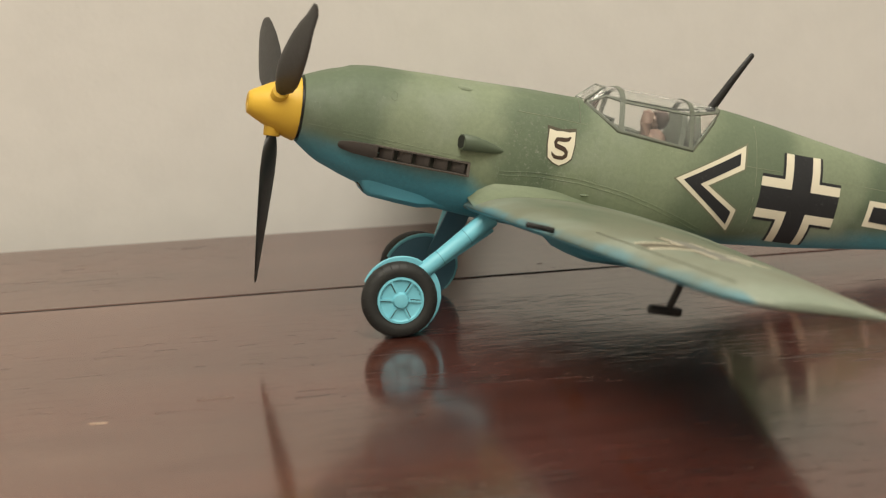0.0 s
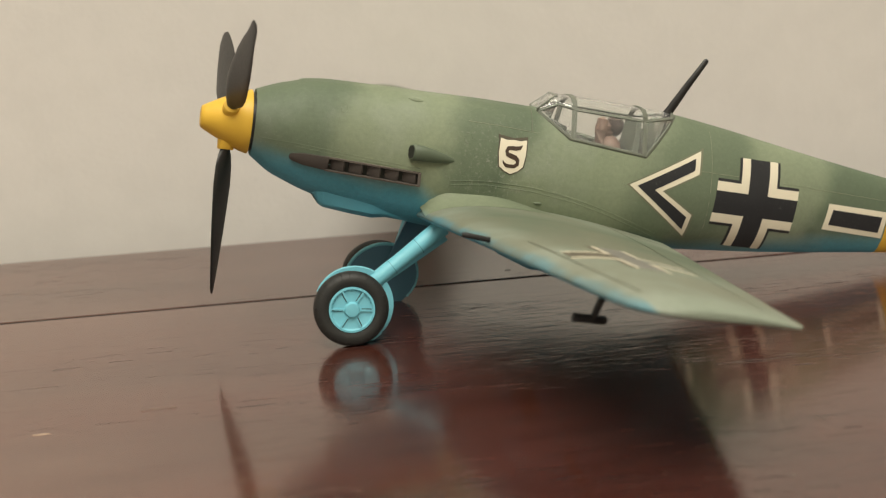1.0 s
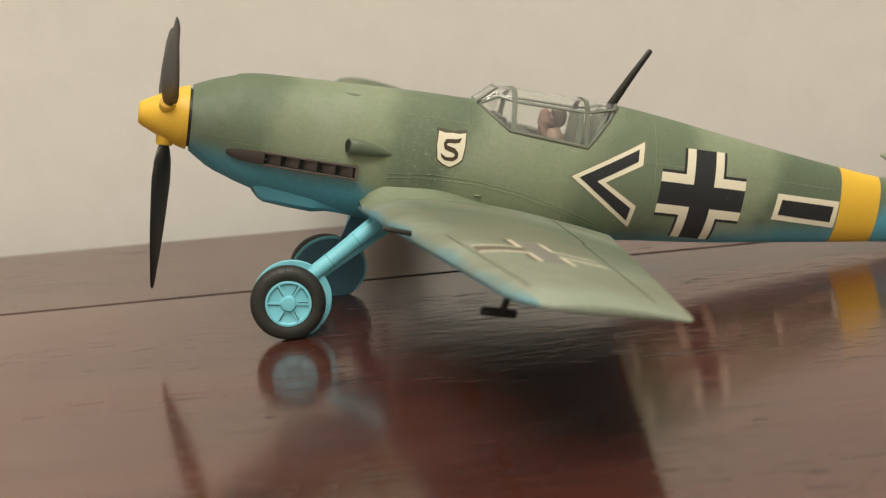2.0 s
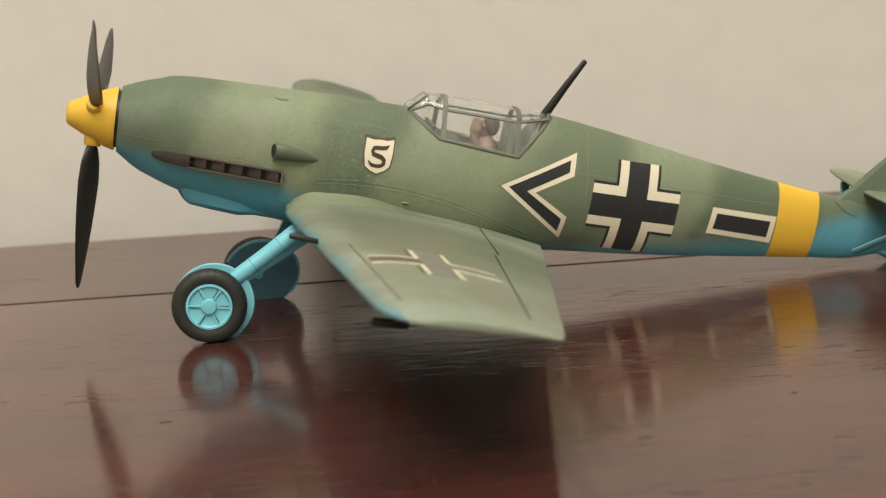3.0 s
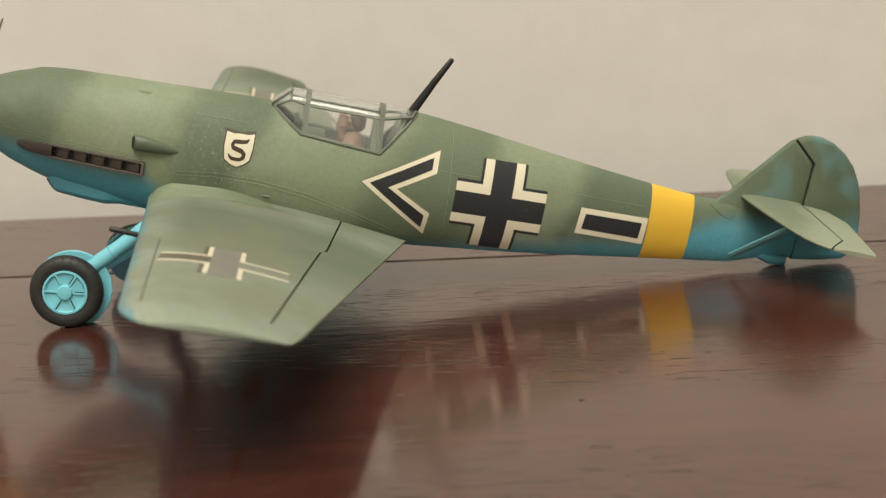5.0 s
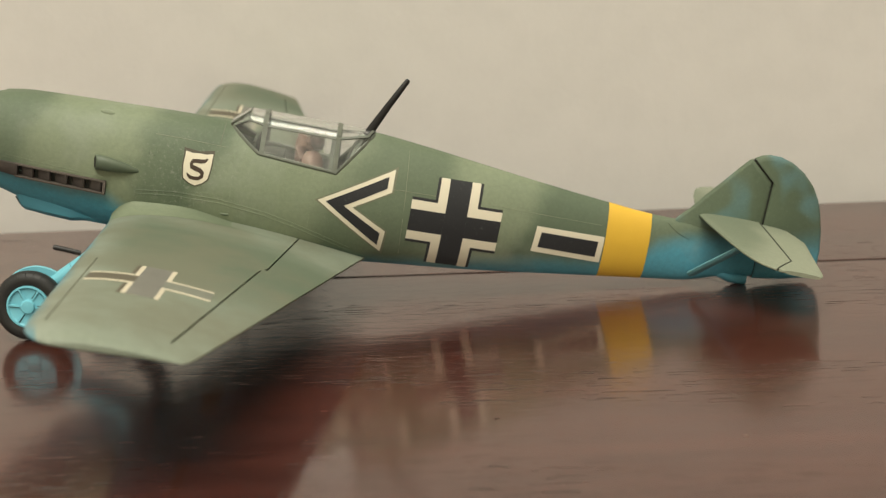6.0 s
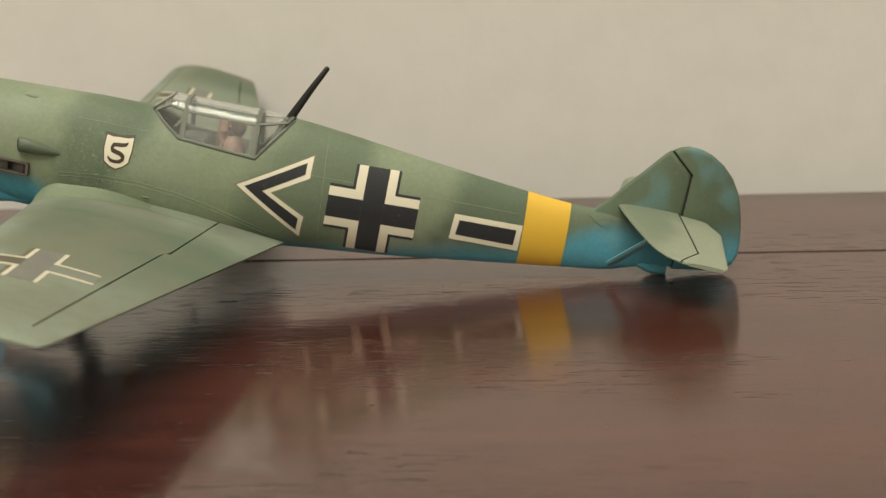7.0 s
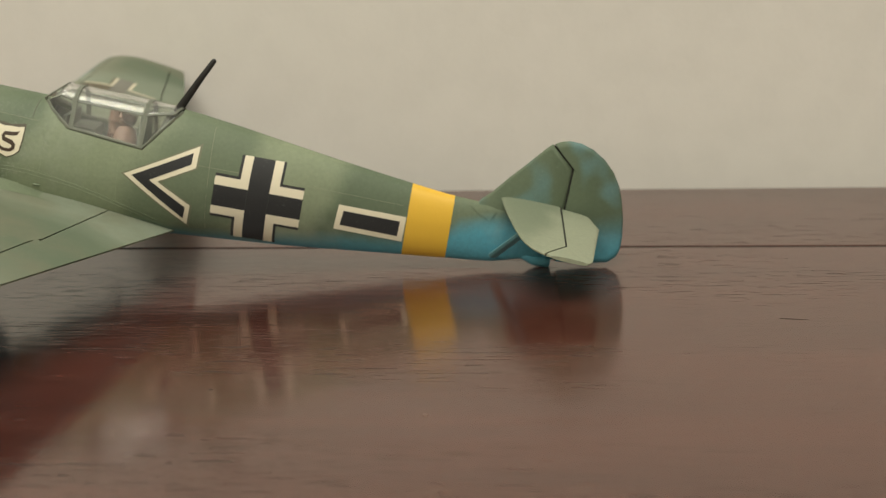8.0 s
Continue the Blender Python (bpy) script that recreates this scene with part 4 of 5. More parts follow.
    for x in spread(31.5, 80.2, 34):
        z0 = meet(x)
        y0 = skin(x, z0) - 0.3
        y1 = 12.2 + 3.0 * (x - 31.5) / 48.7
        a, b, _ = chord_ends(y1)
        xe = min(max(x, a + 0.02), b - 0.1)
        z1 = wing_height(xe, y1) + 0.03
        ym, zm = y0 + 0.9, min(z0, z1 + 0.5)
        rows.append([mm(x + (xe - x) * t, side * ((1 - t) ** 2 * y0 + 2 * t * (1 - t) * ym + t * t * y1), (1 - t) ** 2 * z0 + 2 * t * (1 - t) * zm + t * t * z1) for t in (k / 8 for k in range(9))])
    rings(bm, rows, False, False)
    part("root_fillet", bm, MAT_FILLET, body)
    return body


for side in (-1, 1):
    wing(side)

# ---- tail
def flat_outline(name, outline, half, material, parent=None, label=""):
    """An upright slab with rounded edge: outline in (x, z), thickness eased to the rim."""
    bm = bmesh.new()
    cx = sum(p[0] for p in outline) / len(outline)
    cz = sum(p[1] for p in outline) / len(outline)
    loops = []
    for k, o in ((0.90, half), (0.975, half * 0.72), (1.0, 0.12), (1.0, -0.12), (0.975, -half * 0.72), (0.90, -half)):
        loops.append([mm(cx + (x - cx) * k, o, cz + (z - cz) * k) for x, z in outline])
    rings(bm, loops)
    return part(name, bm, material, parent, label, 50)


FIN = [(142.7, 1.2), (144.2, 2.9), (145.7, 4.3), (148.4, 7.65), (151.4, 11.0), (154.3, 14.4), (155.7, 15.95), (156.3, 16.3), (161.0, 12.1), (160.9, 3.0), (160.95, -8.0), (155.0, -7.9), (147, -7.6)]
fin = flat_outline("fin", FIN, 0.85, MAT_FIN, None, "green fin with faint blue mottling")
RUDDER = [(156.65, 16.5), (158.1, 17.25), (159.6, 17.55), (161.9, 17.45), (164.5, 16.6), (167.2, 14.9), (169.6, 12.5), (171.2, 9.9), (172.2, 7.4), (173.3, 3.5), (173.95, -0.7), (174.0, -3.4), (173.4, -5.2), (171.8, -6.7), (167.0, -7.7), (161.2, -8.35), (161.1, 3.3), (161.3, 12.2)]
rudder = flat_outline("rudder", RUDDER, 0.8, MAT_RUDDER, None, "blue-green rounded rudder")
bm = bmesh.new()
web = [mm(156.7, 0, 16.3), mm(161.3, 0, 12.2), mm(161.1, 0, 3.2), mm(161.1, 0, -8.1)]
for p, q in zip(web, web[1:]):
    strip_bar(bm, p, q, 0.8 * MM, 0.7 * MM, Vector((0, 1, 0)))
part("hinge_gap", bm, MAT_SEAM, fin)
for side in (-1, 1):
    part("fin_fairing", draped([[(141.6, 0.9), (146.2, 1.55), (147.2, 0.4), (146.2, -1.6), (143.6, -0.6)]], flank(side), step=0.5, thick=0.14), MAT_FUSELAGE, fin, "small wedge fairing at the fin's foot")
    seam([(142.2, 0.75), (144.2, -0.35), (146.3, -1.2)], 0.10, MAT_RIDGE, side)
    seam([(143.4, 0.9), (145.0, 0.1), (146.8, -0.5)], 0.09, MAT_RIDGE, side)
for z in (1.2, -1.6, -4.6):
    for side in (-1, 1):
        bm = bmesh.new()
        rod_between(bm, [mm(164.5, side * 0.72, z + 0.8), mm(172.4, side * 0.45, z)], 0.07 * MM, 5)
        part("raised_rib", bm, MAT_RUDDER, rudder)

bm = bmesh.new()
loops = []
for x, z, w, h in ((153.6, -9.0, 0.5, 0.5), (155.0, -9.35, 0.9, 0.9), (156.2, -9.85, 1.1, 0.95), (157.2, -9.98, 1.2, 1.05), (158.6, -9.98, 1.2, 1.1), (159.6, -9.98, 1.15, 1.1), (160.0, -9.85, 1.0, 1.05), (160.15, -9.3, 0.6, 0.8)):
    loops.append([mm(x, w * math.cos(t), z + h + h * math.sin(t)) for t in (2 * math.pi * k / 16 for k in range(16))])
rings(bm, loops)
part("tail_wheel", bm, MAT_BLUE, None, "small blue tail wheel lump")


def tailplane(side):
    outline = [(147.6, 0.0), (148.3, 6.0), (149.6, 14.0), (151.0, 21.0), (152.4, 25.6), (154.2, 28.7), (156.4, 30.2), (157.6, 30.5)]

    def lead_x(y):
        for (xa, ya), (xb, yb) in zip(outline, outline[1:]):
            if ya <= y <= yb:
                return xa + (xb - xa) * (y - ya) / (yb - ya)
        return outline[-1][0]

    def trail_x(y):
        return 168.9 - 0.115 * y - max(0.0, 8.0 - y) / 6.0 * 2.4 - (max(0.0, y - 28.3) / 2.2) ** 2 * 0.9

    def joint(y):
        return 160.1 + 0.02 * y if y < 24.1 else 160.58 - (y - 24.1) * 0.69

    def middle(x, y):
        return 3.4 - (0.032 if side < 0 else 0.004) * y - 0.05 * (x - 148.0)

    def half_depth(x, y):
        a, b = lead_x(y), trail_x(y)
        q = min(1.0, max(0.0, (x - a) / max(0.1, b - a)))
        return (0.85 - 0.018 * y) * math.sqrt(max(0.0, 4 * q * (1 - q))) ** 0.8 + 0.1

    def piece(ys, xa, xb):
        bm = bmesh.new()
        loops = []
        for y in ys:
            x0, x1 = max(lead_x(y), xa(y)), min(trail_x(y), xb(y))
            up, low = [], []
            for k in range(11):
                x = x0 + (x1 - x0) * (1 - math.cos(math.pi * k / 10)) / 2
                h = half_depth(x, y)
                up.append(mm(x, side * y, middle(x, y) + h))
                low.append(mm(x, side * y, middle(x, y) - h))
            loops.append(up + low[::-1])
        rings(bm, loops)
        return bm

    body = part("tailplane", piece([0.4, 6, 12, 18, 22, 24.1, 25.6, 27.0, 28.4, 29.4, 30.0], lambda y: -9, lambda y: max(lead_x(y) + 0.1, joint(y) - 0.2)), MAT_STAB, None, "pale green tailplane with soft bands")
    part("elevator", piece([2.0, 5, 8, 14, 19, 23, 24.1, 25.6, 27.0, 28.4, 29.4, 30.1, 30.5], lambda y: joint(y) + 0.2, lambda y: 999), MAT_STAB, body, "pale green elevator with a balance horn")
    bm = bmesh.new()
    rod_between(bm, [mm(joint(y), side * y, middle(joint(y), y) + half_depth(joint(y), y) - 0.42) for y in (0.8, 8, 16, 23.9, 26, 28, 29.4)], [0.4 * MM, 0.4 * MM, 0.38 * MM, 0.36 * MM, 0.34 * MM, 0.3 * MM, 0.2 * MM], 6)
    part("hinge_gap", bm, MAT_SEAM, body)
    bm = bmesh.new()
    rod_between(bm, [mm(148.0, side * 2.4, -8.6), mm(152.6, side * 17.4, 1.9)], [0.62 * MM, 0.56 * MM], 8, 1.7)
    part("tail_strut", bm, MAT_STRUT, body, "pale blue bracing strut")


for side in (-1, 1):
    tailplane(side)

# ---- cockpit and canopy
def canopy_section(x, sill_z, corner_y, corner_z, ridge_z):
    ys = skin(x, sill_z) + 0.05
    return [(ys, sill_z), (corner_y, corner_z - 0.3), (corner_y * 0.93, corner_z + 0.35), (corner_y * 0.78, corner_z + 0.95), (corner_y * 0.55, ridge_z - 0.22), (corner_y * 0.28, ridge_z), (0.0, ridge_z + 0.08)]


FRONT = canopy_section(59.0, 4.25, 4.35, 9.9, 11.65)
REAR = canopy_section(73.4, 2.95, 4.25, 9.3, 11.05)


def both(section, x):
    return [mm(x, -y, z) for y, z in section] + [mm(x, y, z) for y, z in reversed(section[:-1])]


def pane(name, points, parent, thick=0.22):
    bm = bmesh.new()
    face = bm.faces.new([bm.verts.new(p) for p in points])
    bm.normal_update()
    n = face.normal.copy()
    back = [bm.verts.new(v.co - n * thick * MM) for v in face.verts]
    fv = list(face.verts)
    bm.faces.new(list(reversed(back)))
    for i in range(len(fv)):
        j = (i + 1) % len(fv)
        bm.faces.new((fv[j], fv[i], back[i], back[j]))
    ob = part(name, bm, MAT_GLASS, parent)
    ob.visible_shadow = False
    return ob


MAT_FRAME = painted("canopy_frame_paint", (0.145, 0.156, 0.122), 0.45, 0.5, (0.30, 0.31, 0.25))
bm = bmesh.new()
for side in (-1, 1):
    pts = [(52.4, 8.3), (54.4, 6.97), (56.4, 5.63), (58.4, 4.3), (63.5, 3.77), (68.6, 3.24), (73.8, 2.7), (75.9, 5.2), (78.2, 7.9), (80.3, 10.2)]
    rod_between(bm, [(on_side(x, z, side)[0]) * MM for x, z in pts], 0.42 * MM, 6, 0.7)
canopy = part("canopy", bm, MAT_FRAME, None, "clear framed canopy over the cockpit")
A, B = both(FRONT, 59.0), both(REAR, 73.4)


def shell(name, rows, parent, thick=0.22):
    """A curved clear moulding through rows of points, with thickness towards the cockpit."""
    inside = mm(66.0, 0, 4.0)
    inner = []
    for row in rows:
        moved = []
        for p in row:
            d = inside - p
            d.x *= 0.1
            moved.append(p + d.normalized() * thick * MM)
        inner.append(moved)
    bm = bmesh.new()
    loops = [outer + back[::-1] for outer, back in zip(rows, inner)]
    rings(bm, loops)
    ob = part(name, bm, MAT_GLASS, parent, smooth=55.0)
    ob.visible_shadow = False
    return ob


LAST = len(A) - 1
# sliding hood: two flat sides and a rounded roof
pane("pane", (A[0], A[1], B[1], B[0]), canopy)
pane("pane", (A[LAST], A[LAST - 1], B[LAST - 1], B[LAST]), canopy)
shell("hood_roof", [A[1:LAST], B[1:LAST]], canopy)
# windscreen
w_foot = [mm(52.3, -2.4, 8.75), mm(52.3, 2.4, 8.75)]
w_head = [mm(55.6, -2.2, 11.5), mm(55.6, 2.2, 11.5)]
pane("pane", (w_foot[0], w_foot[1], w_head[1], w_head[0]), canopy)
for s, k in ((-1, 0), (1, 1)):
    corner = mm(55.9, s * 3.6, 10.1)
    foot = on_side(52.6, 8.2, s)[0] * MM
    low = on_side(58.5, 4.3, s)[0] * MM
    arch = A if s < 0 else A[::-1]
    pane("pane", (foot, corner, arch[1], low), canopy)
    pane("pane", (w_foot[k], w_head[k], corner, foot), canopy)
brow = [mm(55.9, s * y, z) for s, y, z in ((-1, 3.6, 10.1), (-1, 3.4, 10.45), (-1, 2.9, 11.1), (-1, 2.2, 11.5), (-1, 1.1, 11.64), (1, 0.0, 11.68), (1, 1.1, 11.64), (1, 2.2, 11.5), (1, 2.9, 11.1), (1, 3.4, 10.45), (1, 3.6, 10.1))]
shell("windscreen_brow", [brow, A[1:LAST]], canopy)
# rear quarter
tail_row = [mm(80.1 - abs(k) * 0.2, 0.55 * k, 10.8 - 0.02 * k * k * 1.6) for k in range(-5, 6)]
shell("rear_roof", [B[1:LAST], tail_row], canopy)
for s in (-1, 1):
    edge = [on_side(x, z, s)[0] * MM for x, z in ((74.0, 2.9), (80.0, 9.8))]
    arch = B if s < 0 else B[::-1]
    pane("pane", (edge[0], arch[1], tail_row[0] if s < 0 else tail_row[-1], edge[1]), canopy)


def frame_bar(points, width=0.62):
    """A flat moulded strip lying on the canopy along a polyline."""
    inside = mm(66.0, 0, 5.0)
    bm = bmesh.new()
    for p, q in zip(points, points[1:]):
        mid = (p + q) / 2
        d = (q - p).normalized()
        n = mid - inside
        n.x *= 0.15
        n = (n - d * n.dot(d)).normalized()
        strip_bar(bm, p - d * 0.12 * MM, q + d * 0.12 * MM, width * MM, 0.34 * MM, n)
    return part("canopy_frame", bm, MAT_FRAME, canopy)


frame_bar(A, 0.95)
frame_bar(B, 0.95)
for i in (1, LAST - 1):
    frame_bar([A[i], B[i]], 0.5)
frame_bar([w_foot[0], w_head[0], w_head[1], w_foot[1]], 0.34)
for s, k in ((-1, 0), (1, 1)):
    arch, arch_b = (A, B) if s < 0 else (A[::-1], B[::-1])
    frame_bar([w_foot[k], on_side(52.6, 8.2, s)[0] * MM, mm(55.9, s * 3.6, 10.1), arch[1]], 0.36)
    frame_bar([arch_b[1], tail_row[0] if s < 0 else tail_row[-1]], 0.5)
frame_bar(tail_row, 0.5)

# tub, seat, panel and headrest inside
bm = bmesh.new()
loops = []
for x, w, zt in ((52.6, 4.0, 6.0), (58.4, 6.2, 4.0), (66.0, 6.2, 3.2), (73.6, 5.8, 2.4), (76.0, 5.2, 4.0)):
    loops.append([mm(x, -w, zt), mm(x, -w * 0.85, -6.0), mm(x, w * 0.85, -6.0), mm(x, w, zt)])
rings(bm, loops, False, False)
cockpit = part("cockpit_tub", bm, MAT_COCKPIT, None, "dark grey-green cockpit interior")
bm = bmesh.new()
box(bm, 0.0570, 0.0578, -0.0052, 0.0052, -0.004, 0.0064, 0.0003)
part("instrument_panel", bm, MAT_COCKPIT, cockpit)
bm = bmesh.new()
box(bm, 0.0584, 0.0632, -0.0034, 0.0034, -0.001, 0.0042, 0.0006)
part("instrument_coaming", bm, MAT_COCKPIT, cockpit)
bm = bmesh.new()
rings(bm, [[mm(x0, -w, z), mm(x1, -w, z), mm(x1, w, z), mm(x0, w, z)] for z, x0, x1, w in ((-5.0, 71.6, 72.8, 4.0), (2.5, 71.9, 73.1, 3.9), (6.5, 72.1, 73.2, 3.5), (8.7, 72.2, 73.2, 2.8))])
part("seat_back", bm, MAT_PLATE, cockpit, "tall grey-green seat back plate")
bm = bmesh.new()
box(bm, 0.0640, 0.0722, -0.0036, 0.0036, -0.0045, -0.0035, 0.0004)
part("seat", bm, MAT_COCKPIT, cockpit)
# plate raised to fill the rear panes with a grey-green tone
bm = bmesh.new()
rings(bm, [[mm(x0, -w, z), mm(x0 + 1.0, -w, z), mm(x0 + 1.0, w, z), mm(x0, w, z)] for z, x0, w in ((0.0, 74.6, 4.4), (4.0, 75.4, 4.3), (7.0, 76.4, 3.6), (9.4, 77.4, 2.6))])
part("rear_plate", bm, MAT_PLATE, cockpit)
bm = bmesh.new()
rod_between(bm, [mm(69.6, 0, -4.0), mm(69.5, 0, -1.0), mm(69.4, 0, 1.6), mm(69.3, 0, 3.4), mm(69.2, 0, 4.4), mm(69.2, 0, 4.8)], [1.9 * MM, 2.4 * MM, 2.5 * MM, 2.1 * MM, 1.2 * MM, 0.2 * MM], 14, 1.3)
rod_between(bm, [mm(67.2, -0.6, -1.0), mm(67.1, -0.7, 3.0), mm(67.0, -0.6, 5.4), mm(67.2, -0.3, 7.4), mm(67.4, -0.2, 7.9)], [0.8 * MM, 1.1 * MM, 1.0 * MM, 0.9 * MM, 0.2 * MM], 10, 1.2)
rod_between(bm, [mm(69.0, 0, 4.2), mm(68.7, 0, 5.2), mm(68.5, 0, 6.4), mm(68.7, 0, 7.4)], [0.6 * MM, 1.2 * MM, 1.2 * MM, 0.3 * MM], 12)
body_faces = len(bm.faces)
rod_between(bm, [mm(70.7, 0, 4.7), mm(70.4, 0, 5.3), mm(70.0, 0, 6.6), mm(69.8, 0, 7.8), mm(69.8, 0, 8.4)], [0.4 * MM, 1.2 * MM, 1.7 * MM, 1.4 * MM, 0.2 * MM], 14)
bm.faces.ensure_lookup_table()
for f in bm.faces[body_faces:]:
    f.material_index = 1
bmesh.ops.translate(bm, verts=bm.verts, vec=mm(-0.9, 0, 0.5))
figure = part("seated_figure", bm, MAT_FIGURE, None, "plain brown painted seated figure in the cockpit")
figure.data.materials.append(MAT_FIGURE_CAP)

# ---- aerial mast
bm = bmesh.new()
rod_between(bm, [mm(78.8, 0, 9.6), mm(79.4, 0, 10.9), mm(82.4, 0, 16.6), mm(85.2, 0, 21.6), mm(85.4, 0, 21.9)], [0.95 * MM, 0.9 * MM, 0.7 * MM, 0.55 * MM, 0.3 * MM], 10, 0.6)
part("aerial_mast", bm, MAT_BLACK, None, "black slanted aerial mast")

# ---- undercarriage
TO_MODEL = AIRCRAFT.inverted()
WHEEL_R = 6.75


def gear(side):
    """Wheel upright on the table, cover plate inboard of it, leg up to the wing root."""
    hub_w = mm(17.7, -15.9, WHEEL_R) if side < 0 else mm(26.9, 14.0, 6.57)
    spin = (Vector((0.03, 1.0, 0.045 * side)) if side < 0 else Vector((-0.03, 1.0, 0.325))).normalized()
    hub = TO_MODEL @ hub_w
    axis = (TO_MODEL.to_3x3() @ spin).normalized() * side
    wheel_bm = bmesh.new()
    revolve(wheel_bm, [(a * MM, r * MM) for a, r in ((-1.5, 4.0), (-1.75, 4.9), (-1.7, 5.6), (-1.4, 6.2), (-0.9, 6.58), (-0.35, 6.73), (0.35, 6.73), (0.9, 6.58), (1.4, 6.2), (1.7, 5.6), (1.75, 4.9), (1.5, 4.25), (1.2, 4.1), (-1.2, 4.0))], hub, axis, 64)
    tyre = part("wheel", wheel_bm, MAT_RUBBER, None, "black ribbed tyre on a pale blue spoked wheel")
    # tread cuts, as thin raised bars across the tyre
    u = axis.orthogonal().normalized()
    w = axis.cross(u)
    bm = bmesh.new()
    for k in range(26):
        t = 2 * math.pi * k / 26
        d = u * math.cos(t) + w * math.sin(t)
        tang = axis.cross(d)
        path = [hub + (d * r + axis * a) * MM for a, r in ((1.62, 5.82), (1.2, 6.42), (0.6, 6.7), (-0.6, 6.7), (-1.2, 6.42))]
        rod_between(bm, path, 0.07 * MM, 4, 1.0, tang)
    part("tread", bm, MAT_RUBBER, tyre)
    bm = bmesh.new()
    revolve(bm, [(a * MM, r * MM) for a, r in ((-1.3, 0.5), (-1.3, 4.1), (1.35, 4.15), (1.62, 4.1), (1.66, 3.75), (1.42, 3.62), (1.32, 3.4), (1.40, 1.5), (1.65, 1.38), (1.95, 1.2), (2.02, 0.9), (2.02, 0.1))], hub, axis, 48)
    rim = part("rim", bm, MAT_GEAR, tyre, "pale blue hub with six spokes")
    u = (Vector((1, 0, 0)) - axis * axis.x).normalized()
    w = axis.cross(u)
    for k in range(6):
        bm = bmesh.new()
        t = 2 * math.pi * (k + 0.06) / 6
        d = u * math.cos(t) + w * math.sin(t)
        strip_bar(bm, hub + (d * 1.2 + axis * 1.45) * MM, hub + (d * 3.75 + axis * 1.45) * MM, 0.34 * MM, 0.36 * MM, axis)
        part("spoke", bm, MAT_GEAR, tyre)
    bm = bmesh.new()
    for k in range(6):
        t = 2 * math.pi * (k + 0.06) / 6
        d = u * math.cos(t) + w * math.sin(t)
        s = axis.cross(d)
        strip_bar(bm, hub + (d * 1.7 + s * 0.25 + axis * 1.38) * MM, hub + (d * 3.5 + s * 0.25 + axis * 1.40) * MM, 0.16 * MM, 0.08 * MM, axis)
    part("hub_grooves", bm, MAT_SEAM, tyre)
    bm = bmesh.new()
    for k in range(14):
        t = math.pi * (0.15 + 0.85 * k / 13)
        d = u * math.cos(t) + w * (math.sin(t) if w.z > 0 else -math.sin(t))
        s = axis.cross(d)
        strip_bar(bm, hub + (d * 3.5 - s * 0.22 + axis * 1.44) * MM, hub + (d * 3.5 + s * 0.22 + axis * 1.44) * MM, 0.12 * MM, 0.08 * MM, axis)
    part("rim_marks", bm, MAT_GROOVE, tyre)
    # leg
    top = mm(35.2, side * 12.0, -13.6)
    knee = hub - axis * 2.9 * MM + mm(3.2, 0, 4.2)
    bm = bmesh.new()
    d = (top - knee)
    rod_between(bm, [knee - d * 0.10, knee, knee + d * 0.22, knee + d * 0.24, knee + d * 0.30, knee + d * 0.32, knee + d * 0.62, knee + d * 0.64, knee + d * 0.69, knee + d * 0.71, top], [1.35 * MM, 1.5 * MM, 1.5 * MM, 1.5 * MM, 1.5 * MM, 1.46 * MM, 1.5 * MM, 1.58 * MM, 1.6 * MM, 1.58 * MM, 1.7 * MM], 14)
    leg = part("gear_leg", bm, MAT_GEAR, None, "pale blue undercarriage leg")
    for k, r in ((0.30, 1.53), (0.66, 1.62)):
        bm = bmesh.new()
        c = knee + d * k
        revolve(bm, [(-0.05 * MM, (r - 0.2) * MM), (-0.05 * MM, r * MM), (0.05 * MM, r * MM), (0.05 * MM, (r - 0.2) * MM)], c, d.normalized(), 20)
        part("leg_ring", bm, MAT_GROOVE, leg)
    bm = bmesh.new()
    rod_between(bm, [hub - axis * 3.2 * MM, hub + axis * 0.5 * MM], 0.9 * MM, 10)
    part("axle", bm, MAT_GEAR, leg)
    # cover plate behind the wheel and along the leg
    bm = bmesh.new()
    back = hub - axis * 2.15 * MM
    e1 = (Vector((1, 0, 0)) - axis * axis.x).normalized()
    e2 = axis.cross(e1).normalized()
    if e2.z < 0:
        e2 = -e2
    lean = top - back
    rise = Vector((lean.dot(e1), lean.dot(e2))) / MM
    out = []
    reach = 7.0 if side < 0 else 7.3
    for deg in range(165, -36, -10):
        a = radians(deg)
        out.append((0.75 + reach * math.cos(a), 0.2 + reach * math.sin(a)))
    out += [(6.3, -4.6), (4.4, -6.35), (1.5, -6.2), (-2.0, -5.9), (-4.6, -4.2), (-6.2, -1.2)]
    arm = rise.normalized()
    nrm = Vector((-arm.y, arm.x))
    plate = [p for p in out]
    loops = []
    for o in (0.0, -0.45):
        loops.append([back + (e1 * x + e2 * y) * MM + axis * o * MM for x, y in plate])
    rings(bm, loops)
    # the far covers take the copy that is darkened for shade
    inner = MAT_GEAR if side < 0 else MAT_GEAR_SHADED
    cover = part("wheel_cover", bm, inner, leg, "pale blue cover plate" if side < 0 else "pale blue cover plate, coloured dark for its shade")
    # lighter tube along the rim gives the far cover its lit edge
    bm = bmesh.new()
    edge_r = 0.25 if side < 0 else 0.34
    rod_between(bm, [back + (e1 * x + e2 * y) * MM - axis * 0.22 * MM for x, y in out[:21]], edge_r * MM, 6)
    part("cover_edge", bm, MAT_GEAR, cover)
    bm = bmesh.new()
    base = [arm * 4.5 + nrm * 1.2, arm * 4.5 - nrm * (1.5 if side < 0 else 3.4)]
    tip2 = [Vector(rise) + nrm * 1.2 - arm * 0.6, Vector(rise) - nrm * 3.6 - arm * 0.6]
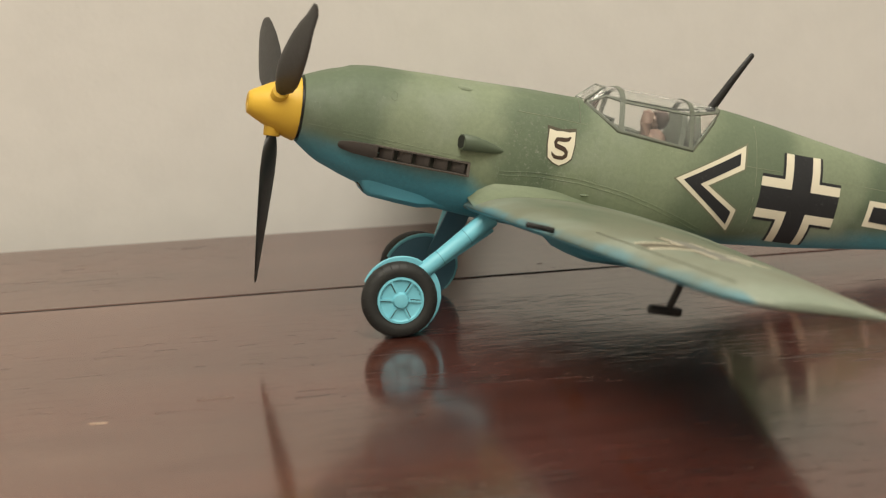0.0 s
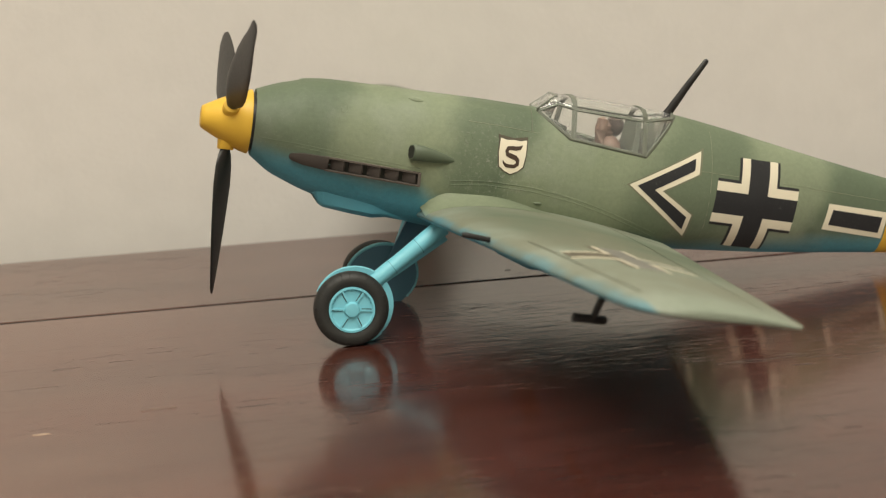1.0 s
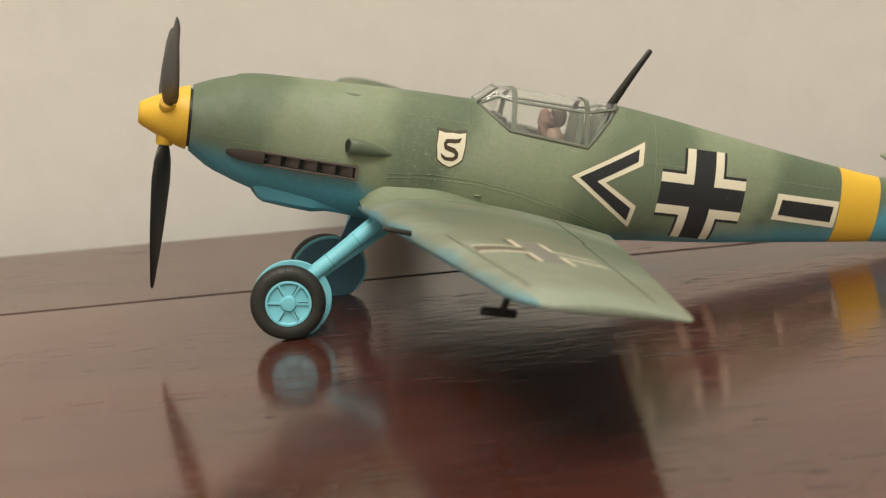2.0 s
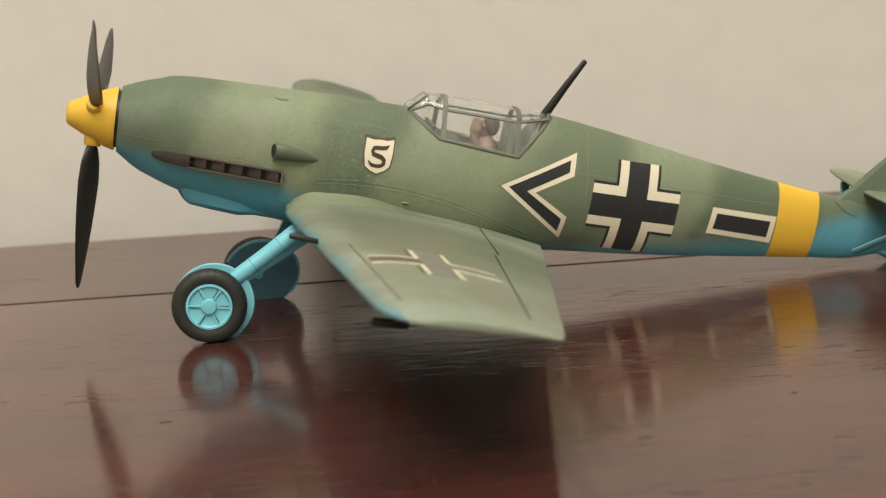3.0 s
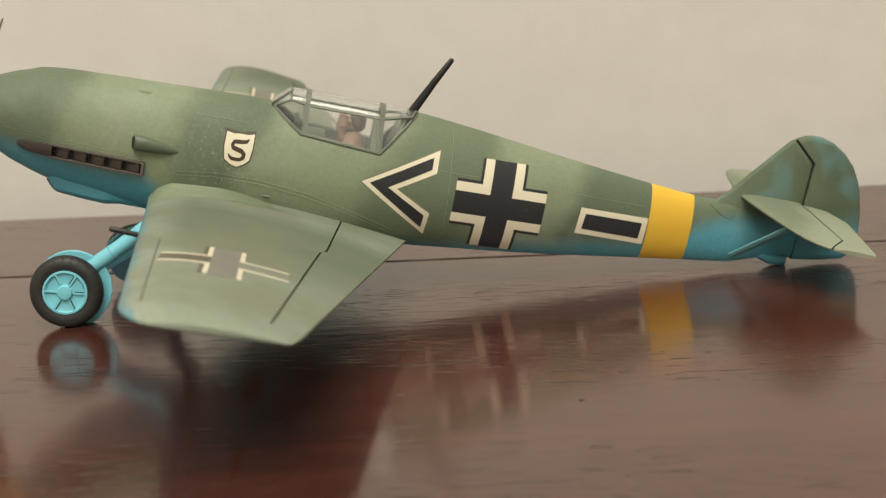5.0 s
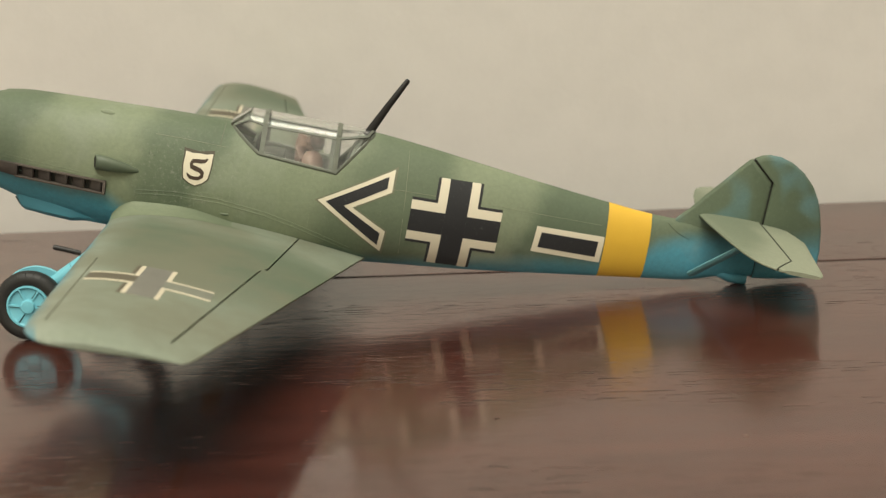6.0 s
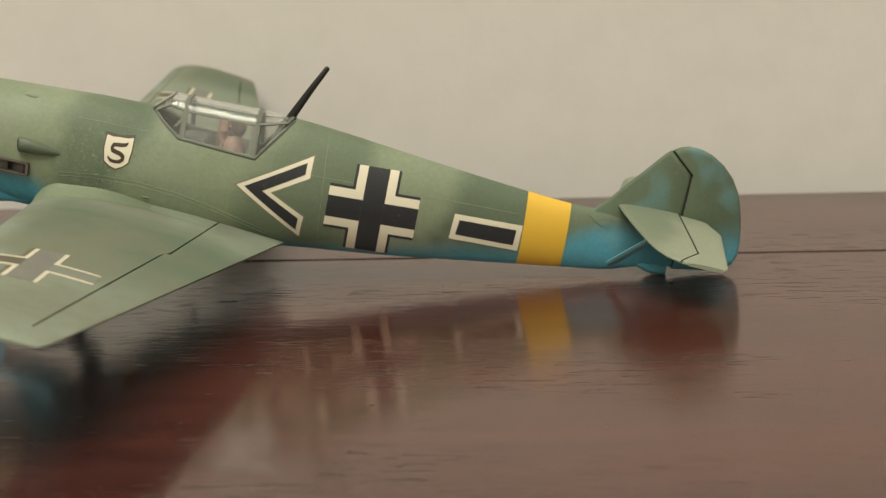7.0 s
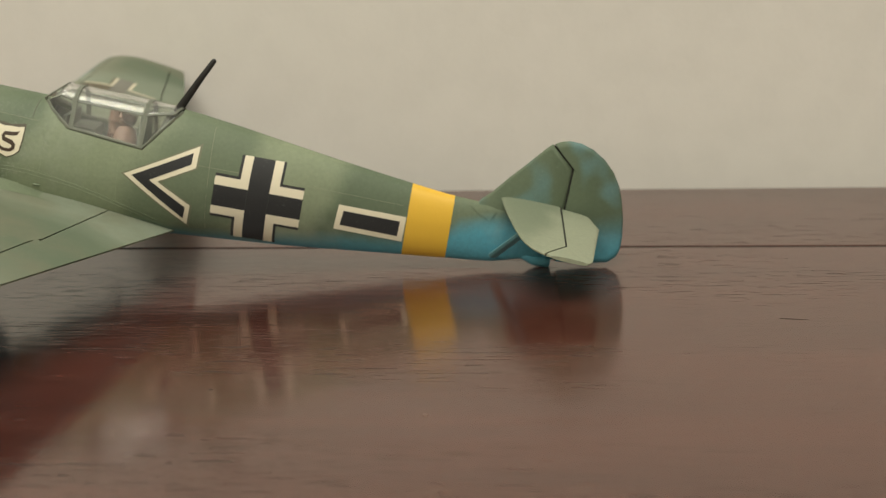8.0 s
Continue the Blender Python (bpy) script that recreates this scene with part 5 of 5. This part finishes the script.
    top_back = lean.dot(axis)
    def lift(v, o, k):
        return back + (e1 * v.x + e2 * v.y) * MM + axis * (top_back * k + (o - 2.4) * MM)
    turn = 2.4 if side < 0 else 0.0
    loops = [[lift(base[0], o, 0.12), lift(base[1], o - turn * 0.5, 0.12), lift(tip2[1], o - turn, 0.98), lift(tip2[0], o, 0.98)] for o in (0.0, -0.45)]
    rings(bm, loops)
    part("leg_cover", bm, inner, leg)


for side in (-1, 1):
    gear(side)

# ---------------------------------------------------------------- marks on the table
def blot(name, label, x, y, sx, sy, h, material, turn=0.0, seed=1):
    """A small uneven spot lying on the wood."""
    rnd = random.Random(seed)
    bm = bmesh.new()
    n = 18
    rim = [(1 + rnd.uniform(-0.25, 0.25)) for _ in range(n)]
    loops = []
    for k, z in ((1.0, 0.0), (0.9, 0.55), (0.6, 0.9), (0.2, 1.0)):
        loops.append([Vector((sx * k * rim[i] * math.cos(2 * math.pi * i / n), sy * k * rim[i] * math.sin(2 * math.pi * i / n), h * z)) * MM for i in range(n)])
    rings(bm, loops)
    return tagged(link_mesh(name, bm, material, matrix=pose(x * MM, y * MM, 0.00002, 0, 0, turn)), label, "speck")


blot("dried_drop", "pale dried droplet on the varnish", -15.0, -41.2, 1.1, 0.8, 0.03, MAT_STAIN, 0, 3)
blot("dried_drop", "pale dried droplet on the varnish", -17.6, -41.0, 2.0, 0.9, 0.010, MAT_STAIN, 10, 4)
blot("splinter", "tiny pale splinter on the table", -34.0, -47.4, 1.3, 0.16, 0.10, MAT_CRUMB, -2, 5)
blot("dent", "small dark dent in the table", 58.7, 31.8, 0.7, 0.55, 0.03, MAT_DENT, 0, 6)
blot("dent", "small dark dent in the table", 103.7, -73.1, 0.5, 0.3, 0.03, MAT_DENT, 0, 7)
blot("dent", "small dark scratch in the table", 202.4, -38.1, 2.6, 0.3, 0.03, MAT_DENT, -14, 8)
blot("dent", "small dark mark in the table", 138.9, -85.1, 0.5, 0.55, 0.02, MAT_STAIN, 0, 9)
blot("dent", "small dark scratch in the table", 11.3, -59.2, 1.0, 0.25, 0.03, MAT_DENT, 0, 10)
blot("crumb", "tiny pale crumb on the table", 75.5, -39.9, 0.18, 0.14, 0.06, MAT_STAIN, 0, 11)
blot("crumb", "tiny pale crumb on the table", 46.7, -93.4, 0.24, 0.16, 0.06, MAT_STAIN, 0, 12)
blot("crumb", "tiny pale crumb in the table's groove", 195.9, 17.3, 0.35, 0.25, 0.08, MAT_STAIN, 0, 13)


# fine pale dust lying on the varnish
rnd = random.Random(77)
bm = bmesh.new()
for _ in range(420):
    x, y = rnd.uniform(-0.16, 0.28), -0.20 + 0.225 * rnd.random()
    c = in_table(x, y, 0.0)
    size, turn = rnd.choice((0.05, 0.06, 0.07, 0.08, 0.11)) * MM, rnd.uniform(0, math.pi)
    long = size * rnd.uniform(1.0, 2.4)
    ring = [c + Vector((math.cos(turn + k * math.pi / 3) * long * rnd.uniform(0.7, 1.1), math.sin(turn + k * math.pi / 3) * size * rnd.uniform(0.7, 1.1), 0)) for k in range(6)]
    low = [bm.verts.new(p) for p in ring]
    top = bm.verts.new(c + Vector((0, 0, size * 0.7)))
    for k in range(6):
        bm.faces.new((low[k], low[(k + 1) % 6], top))
    bm.faces.new(low[::-1])
dust = link_mesh("table_dust", bm, MAT_DUST, smooth=80)
tagged(dust, "scattered pale dust specks lying on the varnished table", "dust", kind="stuff")
